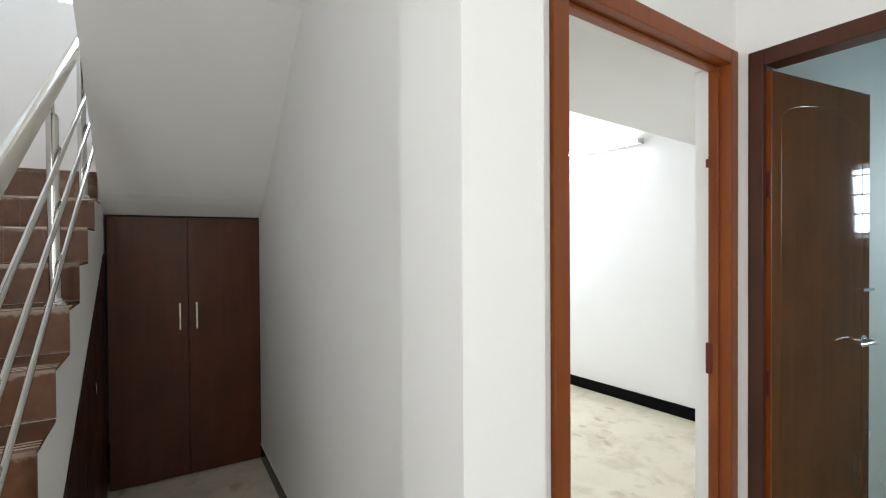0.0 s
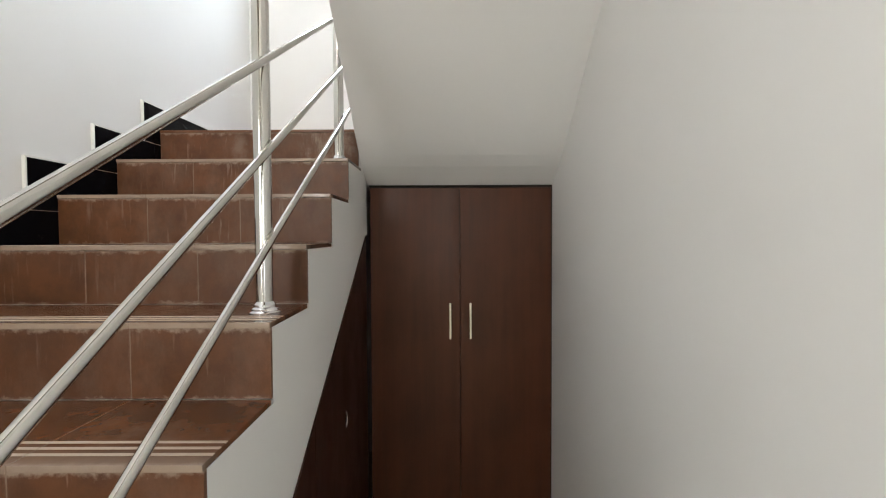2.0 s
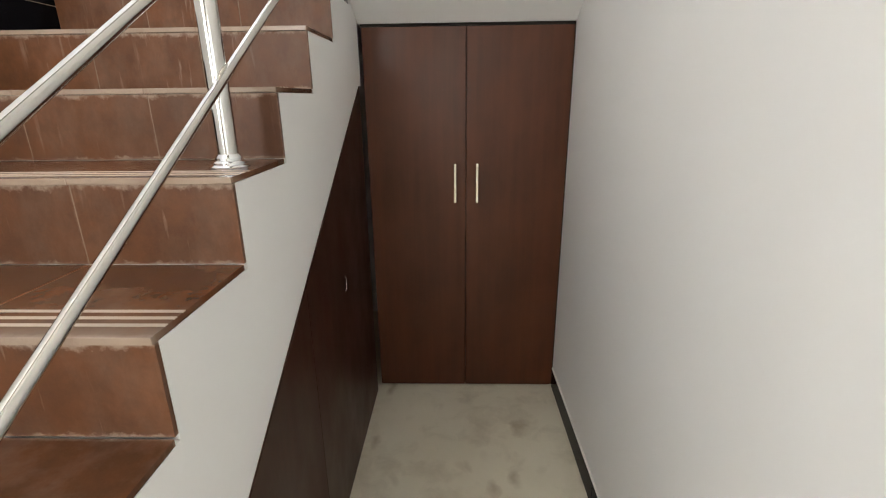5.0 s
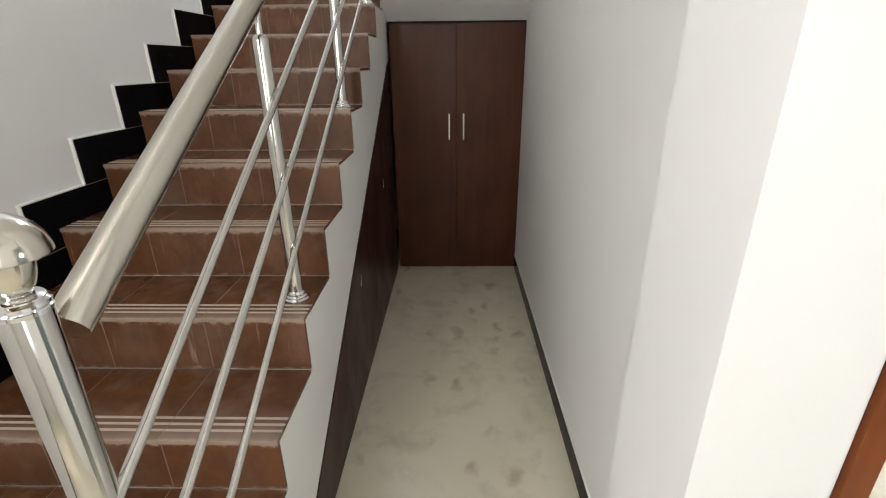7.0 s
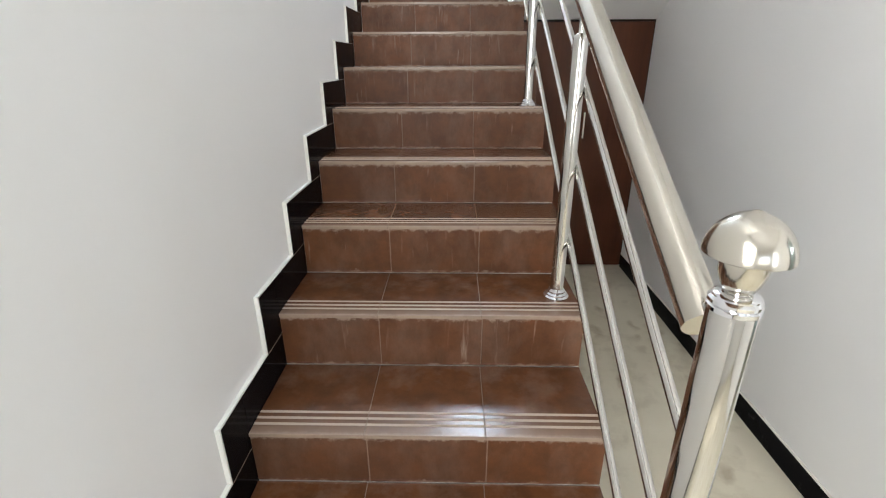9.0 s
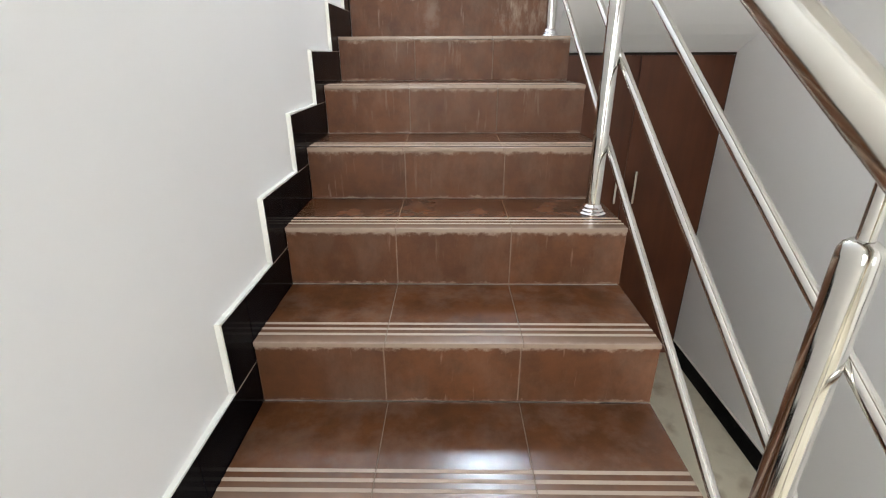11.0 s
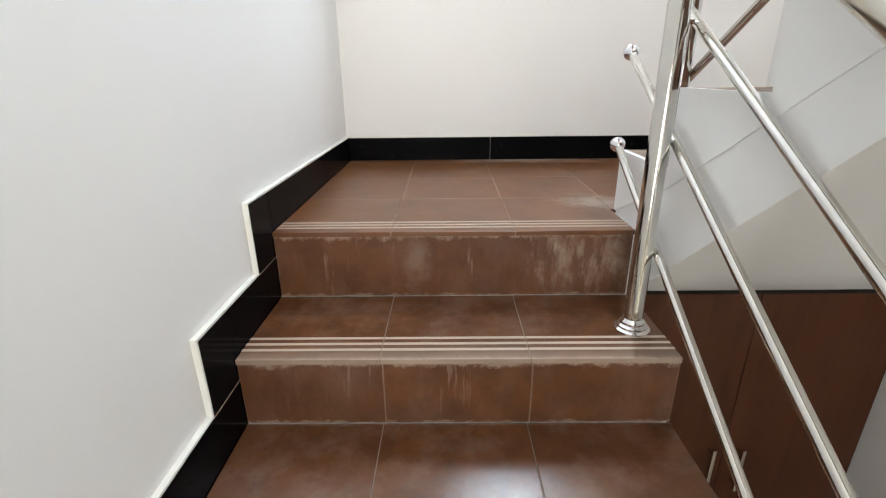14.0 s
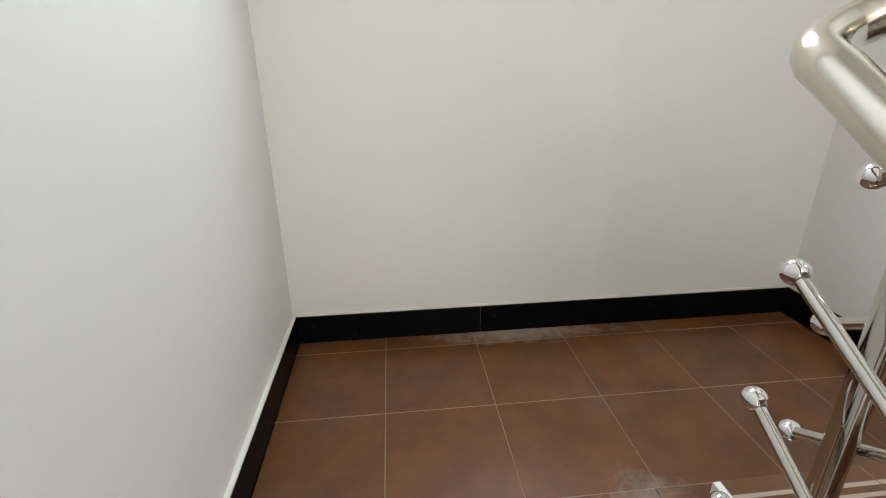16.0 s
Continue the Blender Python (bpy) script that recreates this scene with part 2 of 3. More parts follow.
M_CUP = laminate("dark_walnut_laminate", (0.058, 0.0175, 0.0072), (0.094, 0.030, 0.0125), 0.8, 0.36, 0.28)
# walnut laminate at about half the colour values of the cupboard doors
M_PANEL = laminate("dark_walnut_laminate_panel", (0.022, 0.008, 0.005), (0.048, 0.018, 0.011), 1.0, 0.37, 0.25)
M_TEAK = laminate("varnished_teak", (0.150, 0.034, 0.005), (0.235, 0.058, 0.009), 0.8, 0.38)
M_TEAK_DARK = laminate("dark_varnished_teak", (0.035, 0.010, 0.006), (0.07, 0.021, 0.011), 0.8, 0.38)
M_LEAF = laminate("glossy_brown_door_skin", (0.085, 0.029, 0.006), (0.125, 0.045, 0.010), 0.7, 0.05, 0.35)


def steel(name, rough, color=(0.72, 0.70, 0.65)):
    a = Mat(name, rough, 1.0, color)
    p = a.co()
    smudge = a.noise(p, 6, 2)
    a.rough(a.ramp(smudge, [(0.3, rough * 0.9), (0.75, rough * 1.2)]))
    a.color(a.mix(a.ramp(smudge, [(0.45, 0.0), (0.8, 0.4)]), color, tuple(c * 0.9 for c in color)))
    return a.m


M_STEEL = steel("polished_stainless_steel", 0.10, (0.64, 0.625, 0.59))
M_SATIN = steel("satin_stainless_steel", 0.16, (0.66, 0.625, 0.55))
M_CHROME = steel("chrome", 0.06, (0.8, 0.8, 0.82))
M_SEAM = Mat("painted_gap_shade", 0.9, 0, (0.01, 0.008, 0.006)).m
M_RUST = Mat("oxide_red_primer_hinge", 0.5, 0.2, (0.13, 0.02, 0.012)).m
M_GLASSY = Mat("frosted_pane", 0.4, 0, (0.9, 0.94, 1.0))
M_GLASSY.b.inputs["Emission Color"].default_value = (0.86, 0.93, 1.0, 1)
M_GLASSY.b.inputs["Emission Strength"].default_value = 1.6
M_GLASSY = M_GLASSY.m
M_TUBE = Mat("lit_tube", 0.4)
M_TUBE.b.inputs["Emission Color"].default_value = (0.95, 0.98, 1.0, 1)
M_TUBE.b.inputs["Emission Strength"].default_value = 60.0
M_TUBE = M_TUBE.m
M_PLASTIC = Mat("white_plastic", 0.4, 0, (0.8, 0.8, 0.8)).m

# ---- mesh helpers ----
ORIGIN = {}


def thing(name, at, label, category, kind="", group=""):
    e = new(name)
    e.empty_display_size = 0.1
    e.location = at
    ORIGIN[e] = Vector(at)
    tagged(e, label, category, group, kind)
    return e


def part(name, bm, material, parent=None, label="", kind="", smooth=False):
    """One mesh object, its origin at the middle of its foot."""
    me = bpy.data.meshes.new(name)
    lo = Vector([min(v.co[i] for v in bm.verts) for i in range(3)])
    hi = Vector([max(v.co[i] for v in bm.verts) for i in range(3)])
    o = Vector(((lo.x + hi.x) / 2, (lo.y + hi.y) / 2, lo.z))
    bmesh.ops.translate(bm, verts=bm.verts, vec=-o)
    bmesh.ops.recalc_face_normals(bm, faces=bm.faces)
    bm.to_mesh(me)
    bm.free()
    if smooth:
        for poly in me.polygons:
            poly.use_smooth = True
        me.set_sharp_from_angle(angle=radians(35))
    me.materials.append(material)
    ob = new(name, me)
    ORIGIN[ob] = o
    ob.location = o - (ORIGIN[parent] if parent else Vector((0, 0, 0)))
    ob.parent = parent
    tagged(ob, label, "", "", kind)
    return ob


def shared(name, me, at, parent, label=""):
    """A piece on a shared mesh, whose origin lies at `at` in the world."""
    ob = new(name, me)
    ORIGIN[ob] = Vector(at)
    ob.location = Vector(at) - ORIGIN[parent]
    ob.parent = parent
    if label:
        tagged(ob, label)
    return ob


def box(bm, x0, y0, z0, x1, y1, z1, bevel=0.0, m=None):
    vs = [bm.verts.new((x, y, z)) for z in (z0, z1) for y in (y0, y1) for x in (x0, x1)]
    fs = [bm.faces.new([vs[i] for i in q]) for q in
          ((0, 2, 3, 1), (4, 5, 7, 6), (0, 1, 5, 4), (2, 6, 7, 3), (0, 4, 6, 2), (1, 3, 7, 5))]
    if bevel:
        es = list({e for f in fs for e in f.edges})
        out = bmesh.ops.bevel(bm, geom=es, offset=bevel, segments=2, affect='EDGES', profile=0.6)
        vs = list({v for v in vs if v.is_valid} | set(out["verts"]))
    if m is not None:
        bmesh.ops.transform(bm, matrix=m, verts=vs)
    return bm


def boxes(*rows, bevel=0.0, m=None):
    bm = bmesh.new()
    for r in rows:
        box(bm, *r, bevel=bevel, m=m)
    return bm


def prism(pts, axis, a, b):
    """A polygon of (u, v) extruded along axis from a to b; axis x: (y, z), axis y: (x, z), axis z: (x, y)."""
    bm = bmesh.new()

    def at(u, v, w):
        return {"x": (w, u, v), "y": (u, w, v), "z": (u, v, w)}[axis]
    lo = [bm.verts.new(at(u, v, a)) for u, v in pts]
    hi = [bm.verts.new(at(u, v, b)) for u, v in pts]
    bm.faces.new(lo)
    bm.faces.new(hi[::-1])
    n = len(pts)
    for i in range(n):
        bm.faces.new((lo[i], hi[i], hi[(i + 1) % n], lo[(i + 1) % n]))
    return bm


def tube(bm, pts, r, seg=20, caps=True):
    """A round tube through points, r one radius or one for each point."""
    pts = [Vector(p) for p in pts]
    rs = r if isinstance(r, (list, tuple)) else [r] * len(pts)
    rings, side = [], None
    for i, p in enumerate(pts):
        a = (pts[i] - pts[i - 1]).normalized() if i else (pts[1] - pts[0]).normalized()
        b = (pts[i + 1] - pts[i]).normalized() if i < len(pts) - 1 else a
        d = (a + b).normalized() if (a + b).length > 1e-6 else a
        if side is None:
            side = d.orthogonal().normalized()
        side = (side - d * side.dot(d)).normalized()
        up = d.cross(side)
        k = 1 / max(0.5, d.dot(a))
        ring = []
        for j in range(seg):
            w = 2 * math.pi * j / seg
            ring.append(bm.verts.new(p + (side * math.cos(w) + up * math.sin(w)) * rs[i] * (k if 0 < i < len(pts) - 1 else 1)))
        rings.append(ring)
    for q, s in zip(rings, rings[1:]):
        for j in range(seg):
            bm.faces.new((q[j], q[(j + 1) % seg], s[(j + 1) % seg], s[j]))
    if caps:
        bm.faces.new(rings[0][::-1])
        bm.faces.new(rings[-1])
    return bm


def lathe(bm, x, y, z, profile, seg=28):
    """Turned about an upright axis at (x, y); profile of (radius, height above z)."""
    rings = []
    for r, h in profile:
        rings.append([bm.verts.new((x + r * math.cos(2 * math.pi * j / seg), y + r * math.sin(2 * math.pi * j / seg), z + h)) for j in range(seg)])
    for q, s in zip(rings, rings[1:]):
        for j in range(seg):
            bm.faces.new((q[j], q[(j + 1) % seg], s[(j + 1) % seg], s[j]))
    bm.faces.new(rings[0][::-1])
    bm.faces.new(rings[-1])
    return bm


def ball(bm, c, r, seg=16):
    prof = [(max(1e-4, r * math.sin(math.pi * i / 10)), r - r * math.cos(math.pi * i / 10)) for i in range(11)]
    return lathe(bm, c[0], c[1], c[2] - r, prof, seg)


def structure(name, bm, material, label, category="wall", smooth=False):
    ob = part(name, bm, material, None, "", "", smooth)
    return tagged(ob, label, category, "", "structure")


# ---- large structure ----
structure("floor", boxes((-0.2, -4.8, -0.12, 5.4, 3.7, 0.0)), M_MARBLE, "grey beige polished marble floor with brown stains", "floor")
structure("wall_west", boxes((-0.2, -4.75, 0, 0, BACK + 0.2, WELL_TOP)), M_WALL, "smooth white painted wall beside the lower flight")
# back wall with the high window of the stairwell
WX0, WX1, WZ0, WZ1 = 0.533, 1.05, 3.235, 4.02
structure("wall_north", boxes(
    (0, BACK, 0, RIGHT + 0.12, BACK + 0.2, WZ0),
    (0, BACK, WZ0, WX0, BACK + 0.2, WZ1),
    (WX1, BACK, WZ0, RIGHT + 0.12, BACK + 0.2, WZ1),
    (0, BACK, WZ1, RIGHT + 0.12, BACK + 0.2, WELL_TOP)), M_WALL, "white painted wall behind the landing with a high window")
structure("wall_passage", boxes((RIGHT, 0.1121, 0, RIGHT + 0.12, BACK, WELL_TOP)), M_WALL, "white painted wall along the passage")
# pillar and door wall, turned a little against the stairs
TURN = radians(4.0)
A = Vector((1.733, -0.283, 0))
DOOR_M = Matrix.Translation(A) @ Matrix.Rotation(TURN, 4, 'Z')
D0, D1, DH = 0.242, 1.190, 2.150     # outer edges and top of the door frame, along the wall
PX, PX2, PY0, PY1 = 1.645, 1.840, -0.390, -0.147      # the pillar stands out from the passage wall
bm = prism([(PX, PY1), (PX, PY0), (PX2, PY0), (PX2, A.y + (PX2 - A.x) * math.tan(TURN)), (A.x + D0 * math.cos(TURN), A.y + D0 * math.sin(TURN)),
            (A.x + D0 * math.cos(TURN), 0.112), (RIGHT, 0.112), (RIGHT, PY1)], "z", 0, CEIL)
structure("wall_pillar", bm, M_WALL, "white painted pillar at the end of the passage wall")
structure("wall_door_side", boxes((D0 + 0.001, 0, DH, D1, 0.115, CEIL), (D1, 0, 0, 1.200, 0.115, CEIL), m=DOOR_M), M_WALL,
          "white painted wall around a teak door frame")
EX = 2.925                            # wall with the second door
E0, E1 = -0.242, -1.057
structure("wall_east", boxes((EX, E0, 0, EX + 0.12, -0.15, CEIL), (EX, E1, 2.131, EX + 0.12, E0, CEIL), (EX, -4.75, 0, EX + 0.12, E1, CEIL)), M_WALL,
          "white painted wall around a dark door frame")
# unseen wall added to close the hall; its opening lets the sun in
structure("wall_south", boxes((0, -4.75, 0, 0.5, -4.6, CEIL), (2.4, -4.75, 0, EX, -4.6, CEIL), (0.5, -4.75, 0, 2.4, -4.6, 1.1), (0.5, -4.75, 2.4, 2.4, -4.6, CEIL)),
          M_WALL, "unseen white wall closing the hall, with an added sun opening")
structure("ceiling", boxes((0, -4.75, CEIL, 5.4, -0.95, CEIL + 0.15), (0.897, -0.95, CEIL, 5.4, 0.15, CEIL + 0.15),
                           (1.90, 0.15, CEIL, 5.4, 3.7, CEIL + 0.15)), M_CEIL, "white painted ceiling slab", "ceiling")
# unseen upper storey, added to enclose the stairwell and its light
structure("wall_upper_south", boxes((0, -3.2, CEIL + 0.15, 1.892, -3.0, WELL_TOP)), M_WALL, "unseen white wall added to enclose the upper storey")
structure("wall_upper_east", boxes((RIGHT, -3.0, CEIL + 0.15, RIGHT + 0.12, 0.1119, WELL_TOP)), M_WALL, "unseen white wall added to enclose the upper storey")
structure("ceiling_upper", boxes((-0.2, -3.2, WELL_TOP, 1.95, 3.42, WELL_TOP + 0.15)), M_CEIL, "unseen white ceiling added over the stairwell", "ceiling")

# ---- room behind the teak door ----
RM = Matrix.Translation((4.966, 1.1, 0)) @ Matrix.Rotation(radians(4.3), 4, 'Z')
structure("wall_room_east", boxes((0, -1.6, 0, 0.12, 2.7, CEIL), m=RM), M_WALL, "white wall of the next room with black skirting")
structure("wall_room_north", boxes((1.892, 3.6, 0, 5.3, 3.72, CEIL)), M_WALL, "plain white wall of the next room")
structure("wall_room_west", boxes((1.892, 0.12, 0, 1.95, 3.6, CEIL)), M_WALL, "plain white wall of the next room")
structure("wall_room_south", boxes((EX + 0.125, -0.235, 0, 5.35, -0.15, CEIL)), M_WALL, "plain white wall between the room and the bathroom")
structure("ceiling_loft", prism([(1.96, -0.145), (2.92, -0.078), (4.95, -0.078), (4.95, 0.86), (1.96, 0.49)], "z", 2.152, 2.24), M_CEIL, "white concrete loft slab above the door", "loft")
# bathroom behind the dark door
structure("wall_bathroom", boxes((4.6, -2.0, 0, 4.7, -0.235, CEIL), (EX + 0.12, -2.1, 0, 4.7, -2.0, CEIL), (EX + 0.125, -0.262, 0, 4.6, -0.239, CEIL)), M_BATH,
          "pale aqua bathroom wall")

# ---- staircase core ----
PS = 0.586


def panel_top(y):
    return 1.44 - PS * (2.30 - y)


pts = []
for k in range(FIRST, 9):
    y, z = nose(k)
    z0 = nose(k - 1)[1] if k > FIRST else 0.0
    pts += [(y + 0.014, z0 - 0.012 if k > FIRST else 0.0), (y + 0.014, z - 0.012)]
pts += [(BACK, LAND_Z - 0.012), (BACK, CUP_Z), (CUP_Y + 0.001, CUP_Z), (CUP_Y + 0.001, panel_top(2.30)), (2.30, panel_top(2.30)), (2.30 - 1.44 / PS, 0.0)]
structure("staircase_lower", prism(pts, "x", 0.001, W), M_SIDE, "white plastered side of the lower stair flight", "staircase")
# right half of the landing and the lintel over the cupboard
F2Y = 2.376
structure("landing_slab", boxes((W + 0.0005, CUP_Y, CUP_Z, RIGHT, BACK, LAND_Z - 0.012)), M_SIDE, "white plastered landing slab over the cupboard", "staircase")
pts = [(F2Y, LAND_Z - 0.011)]
y, z = F2Y, LAND_Z
for k in range(9):
    z += R
    pts += [(y - (0.0 if k else 0.0), z - 0.012), (y - T, z - 0.012)]
    y -= T
pts += [(y, z - 0.2), (1.15, 2.590), (2.10, 1.827), (2.16, 1.783), (2.22, 1.745), (2.29, 1.708), (CUP_Y - 0.0005, CUP_Z), (CUP_Y - 0.0005, LAND_Z - 0.011)]
upper_flight_end = (y, z)
edge = []
y2, z2 = F2Y, LAND_Z
for k in range(8):
    z2 += R
    edge += [(y2 + 0.012, z2 - R + 0.001), (y2 + 0.012, z2 + 0.0005), (y2 - T + 0.012, z2 + 0.0005)]
    y2 -= T
edge += [(y2 + 0.012, z2 - 0.02)]
low = [(F2Y - k * T - 0.01, LAND_Z + k * R - 0.03) for k in range(8, 0, -1)]
structure("trim_stair_edge", prism(edge + low + [(F2Y - 0.001, LAND_Z + 0.001)], "x", W - 0.001, W + 0.013), M_SIDE, "white plastered edge along the upper treads", "trim")
structure("staircase_upper", prism(pts, "x", W + 0.001, RIGHT - 0.001), M_SIDE, "white plastered underside and side of the upper flight", "staircase")
structure("floor_upper", boxes((W, -3.0, CEIL + 0.15, RIGHT, upper_flight_end[0], CEIL + 0.2), (0, -3.0, CEIL + 0.15, W, -0.95, CEIL + 0.2)), M_SIDE, "edge of the upper floor", "floor")

# ---- cupboard under the landing ----


def bar_handle(parent, x, z0, z1, y, material):
    bm = bmesh.new()
    box(bm, x - 0.006, y - 0.034, z0, x + 0.006, y - 0.022, z1, bevel=0.0025)
    for z in (z0 + 0.02, z1 - 0.02):
        tube(bm, [(x, y - 0.024, z), (x, y + 0.0, z)], 0.004, 10)
    return part("handle", bm, material, parent, "slim satin steel bar handle")


cup = thing("built_in_cupboard", (1.34, CUP_Y + 0.3, 0), "dark walnut laminate two-door cupboard built in below the landing", "cupboard")
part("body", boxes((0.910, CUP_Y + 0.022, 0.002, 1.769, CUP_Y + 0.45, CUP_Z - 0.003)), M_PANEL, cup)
# shade of the gap over the doors, put in as a near-black strip
part("top_gap", boxes((0.908, CUP_Y - 0.001, CUP_Z - 0.012, 1.770, CUP_Y + 0.021, CUP_Z - 0.001), bevel=0.001), M_SEAM, cup, "near-black strip painted as the shaded gap above the doors")
mid = 1.3355
for x0, x1, hx in ((0.912, mid - 0.0015, 1.288), (mid + 0.0015, 1.766, 1.383)):
    d = part("door", boxes((x0, CUP_Y, 0.010, x1, CUP_Y + 0.019, CUP_Z - 0.013), bevel=0.0012), M_CUP, cup, "closed dark walnut laminate door")
    bar_handle(d, hx, 0.951, 1.121, CUP_Y, M_SATIN)
# near-black strip in place of the shade between door and wall
part("edge_strip", boxes((1.7665, CUP_Y + 0.004, 0.010, 1.7712, CUP_Y + 0.02, CUP_Z - 0.013)), M_SEAM, cup, "near-black strip painted as the shaded gap against the wall")

# triangular cabinet below the flight
cab = thing("under_stair_cabinet", (0.905, 1.2, 0), "dark walnut laminate cabinet front fitted below the sloping stairs", "cabinet")
cuts = [-0.145, 0.66, 1.42, 2.296]
for i, (a, b) in enumerate(zip(cuts, cuts[1:])):
    a1, b1 = a + 0.0015, b - 0.0015
    poly = [(a1, 0.008), (b1, 0.008), (b1, panel_top(b1))] + ([(a1, panel_top(a1))] if i else [])
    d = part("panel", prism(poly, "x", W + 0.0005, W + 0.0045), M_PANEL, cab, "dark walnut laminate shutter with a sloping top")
    if i:
        bm = bmesh.new()
        cy, cz = ((0, 0), (1.003, 0.533), (1.803, 0.775))[i]
        tube(bm, [(W + 0.0065, cy + 0.024 * math.sin(w), cz + 0.030 * math.cos(w)) for w in np.linspace(0.2, 2.9, 12)], 0.0016, 8)
        part("finger_pull", bm, M_CHROME, d, "thin chrome ring pull", smooth=True)

# ---- railings ----
RAIL_R = 0.0272


def rail_z(y):
    return 1.357 + 0.5965 * y


def oval_tube(pts, half_w, half_h, seg=36):
    """A tube of oval section, standing upright, through points."""
    bm = bmesh.new()
    pts = [Vector(p) for p in pts]
    rings = []
    for i, p in enumerate(pts):
        d = (pts[min(i + 1, len(pts) - 1)] - pts[max(i - 1, 0)]).normalized()
        side = d.cross(Vector((0, 0, 1))).normalized()
        up = side.cross(d)
        rings.append([bm.verts.new(p + side * half_w * math.cos(2 * math.pi * j / seg) + up * half_h * math.sin(2 * math.pi * j / seg)) for j in range(seg)])
    for q, s in zip(rings, rings[1:]):
        for j in range(seg):
            bm.faces.new((q[j], q[(j + 1) % seg], s[(j + 1) % seg], s[j]))
    bm.faces.new(rings[0][::-1])
    bm.faces.new(rings[-1])
    return bm


def flange(bm, x, y, z, r=0.020):
    return lathe(bm, x, y, z, [(r + 0.018, 0.0), (r + 0.018, 0.004), (r + 0.015, 0.007), (r + 0.012, 0.008), (r + 0.012, 0.012), (r + 0.009, 0.015),
                               (r + 0.006, 0.016), (r + 0.006, 0.021), (r + 0.002, 0.026), (r + 0.0005, 0.028)], 32)


def baluster(rail, x, y, z, top, zr):
    bm = lathe(bmesh.new(), x, y, z, [(0.0199, 0.0), (0.0199, top - z - 0.020), (0.0192, top - z - 0.012), (0.0165, top - z - 0.005), (0.0115, top - z - 0.0008), (0.009, top - z)], 32)
    p = part("post", bm, M_STEEL, rail, "polished steel post with a rounded top", smooth=True)
    part("base_flange", flange(bmesh.new(), x, y, z), M_CHROME, p, "stepped polished base collar", smooth=True)
    part("pin", tube(bmesh.new(), [(x, y, top - 0.002), (x, y, zr - RAIL_R + 0.006)], 0.008, 16), M_STEEL, p, smooth=True)
    return p


def rod(rail, a, b, ends):
    bm = tube(bmesh.new(), [a, b], 0.0092, 16)
    p = part("rod", bm, M_STEEL, rail, "thin round steel rod", smooth=True)
    for c in ends:
        part("ball_end", ball(bmesh.new(), c, 0.0185, 18), M_CHROME, p, "polished steel ball end", smooth=True)
    return p


def clip(rail, post, x0, x1, y, z):
    """A short welded stub between post and rod."""
    bm = tube(bmesh.new(), [(x0, y, z), (x1, y, z)], 0.0055, 10)
    part("stub", bm, M_STEEL, post, smooth=True)


rail1 = thing("stair_railing", (POST_X, 0.9, 0.6), "polished stainless steel railing along the lower stair flight", "railing", group="stair railings")
lower_posts = []
for k, top in ((1, 1.508), (4, 1.998), (7, 2.478)):
    y = nose(k)[0] + (0.127 if k < 7 else 0.115)
    p = baluster(rail1, POST_X, y, nose(k)[1], top, rail_z(y))
    lower_posts.append((p, y))
NX, NY, NZ = 0.839, -0.420, nose(-2)[1]
h = 1.300 - NZ
newel = part("newel_post", lathe(bmesh.new(), NX, NY, NZ, [(0.0275, 0.0), (0.0275, h - 0.118), (0.026, h - 0.114)], 40), M_STEEL, rail1, "thick polished steel newel post", smooth=True)
part("base_flange", flange(bmesh.new(), NX, NY, NZ, 0.0275), M_CHROME, newel, "stepped polished base collar", smooth=True)
part("collar", lathe(bmesh.new(), NX, NY, NZ + h - 0.118, [(0.026, 0.0), (0.0292, 0.001), (0.0295, 0.006), (0.0270, 0.008), (0.0290, 0.010), (0.0290, 0.014), (0.0255, 0.017), (0.0255, 0.019),
                                                          (0.0215, 0.022), (0.0150, 0.023)], 40), M_CHROME, newel, "ringed polished collar", smooth=True)
part("cap", lathe(bmesh.new(), NX, NY, NZ + h - 0.0985, [(0.0135, 0.0), (0.0135, 0.004), (0.0165, 0.006), (0.0205, 0.014), (0.0245, 0.026), (0.0262, 0.040), (0.0262, 0.0495),
                                                       (0.0445, 0.0480), (0.0458, 0.0488), (0.0458, 0.0520), (0.0445, 0.0590), (0.0412, 0.0690), (0.0355, 0.0785), (0.0275, 0.0865),
                                                       (0.0180, 0.0925), (0.0090, 0.0960), (0.0035, 0.0985), (0.0002, 0.0992)], 48), M_SATIN, newel, "mushroom-shaped steel dome finial", smooth=True)
# handrail of the lower flight with the turn that meets the upper one
pts = [(POST_X, -0.375, rail_z(-0.375)), (POST_X, 0.6, rail_z(0.6)), (POST_X, 1.5, rail_z(1.5)), (POST_X + 0.010, 2.32, rail_z(2.32) + 0.016)]
cx, cy = (POST_X + 0.979) / 2, 2.335
rr = (0.959 - POST_X) / 2
zt = rail_z(2.335) + 0.016
bend = []
for i in range(1, 12):
    w = math.pi * i / 12
    bend.append((cx - rr * math.cos(w), cy + rr * 0.85 * math.sin(w), zt + 0.03 * math.sin(w / 2) + 0.055 * (i / 12) ** 1.5))
part("handrail", oval_tube(pts + bend[:6], RAIL_R, RAIL_R + 0.001), M_SATIN, rail1, "thick satin steel handrail tube", smooth=True)
bm = tube(bmesh.new(), [(POST_X - 0.002, -0.408, 1.150), (POST_X - 0.002, -0.375, 1.162)], 0.007, 12)
part("rail_bracket", bm, M_STEEL, newel, "small round weld bracket", smooth=True)
LOW_Z, SL = (2.510, 2.303, 2.090), 0.591
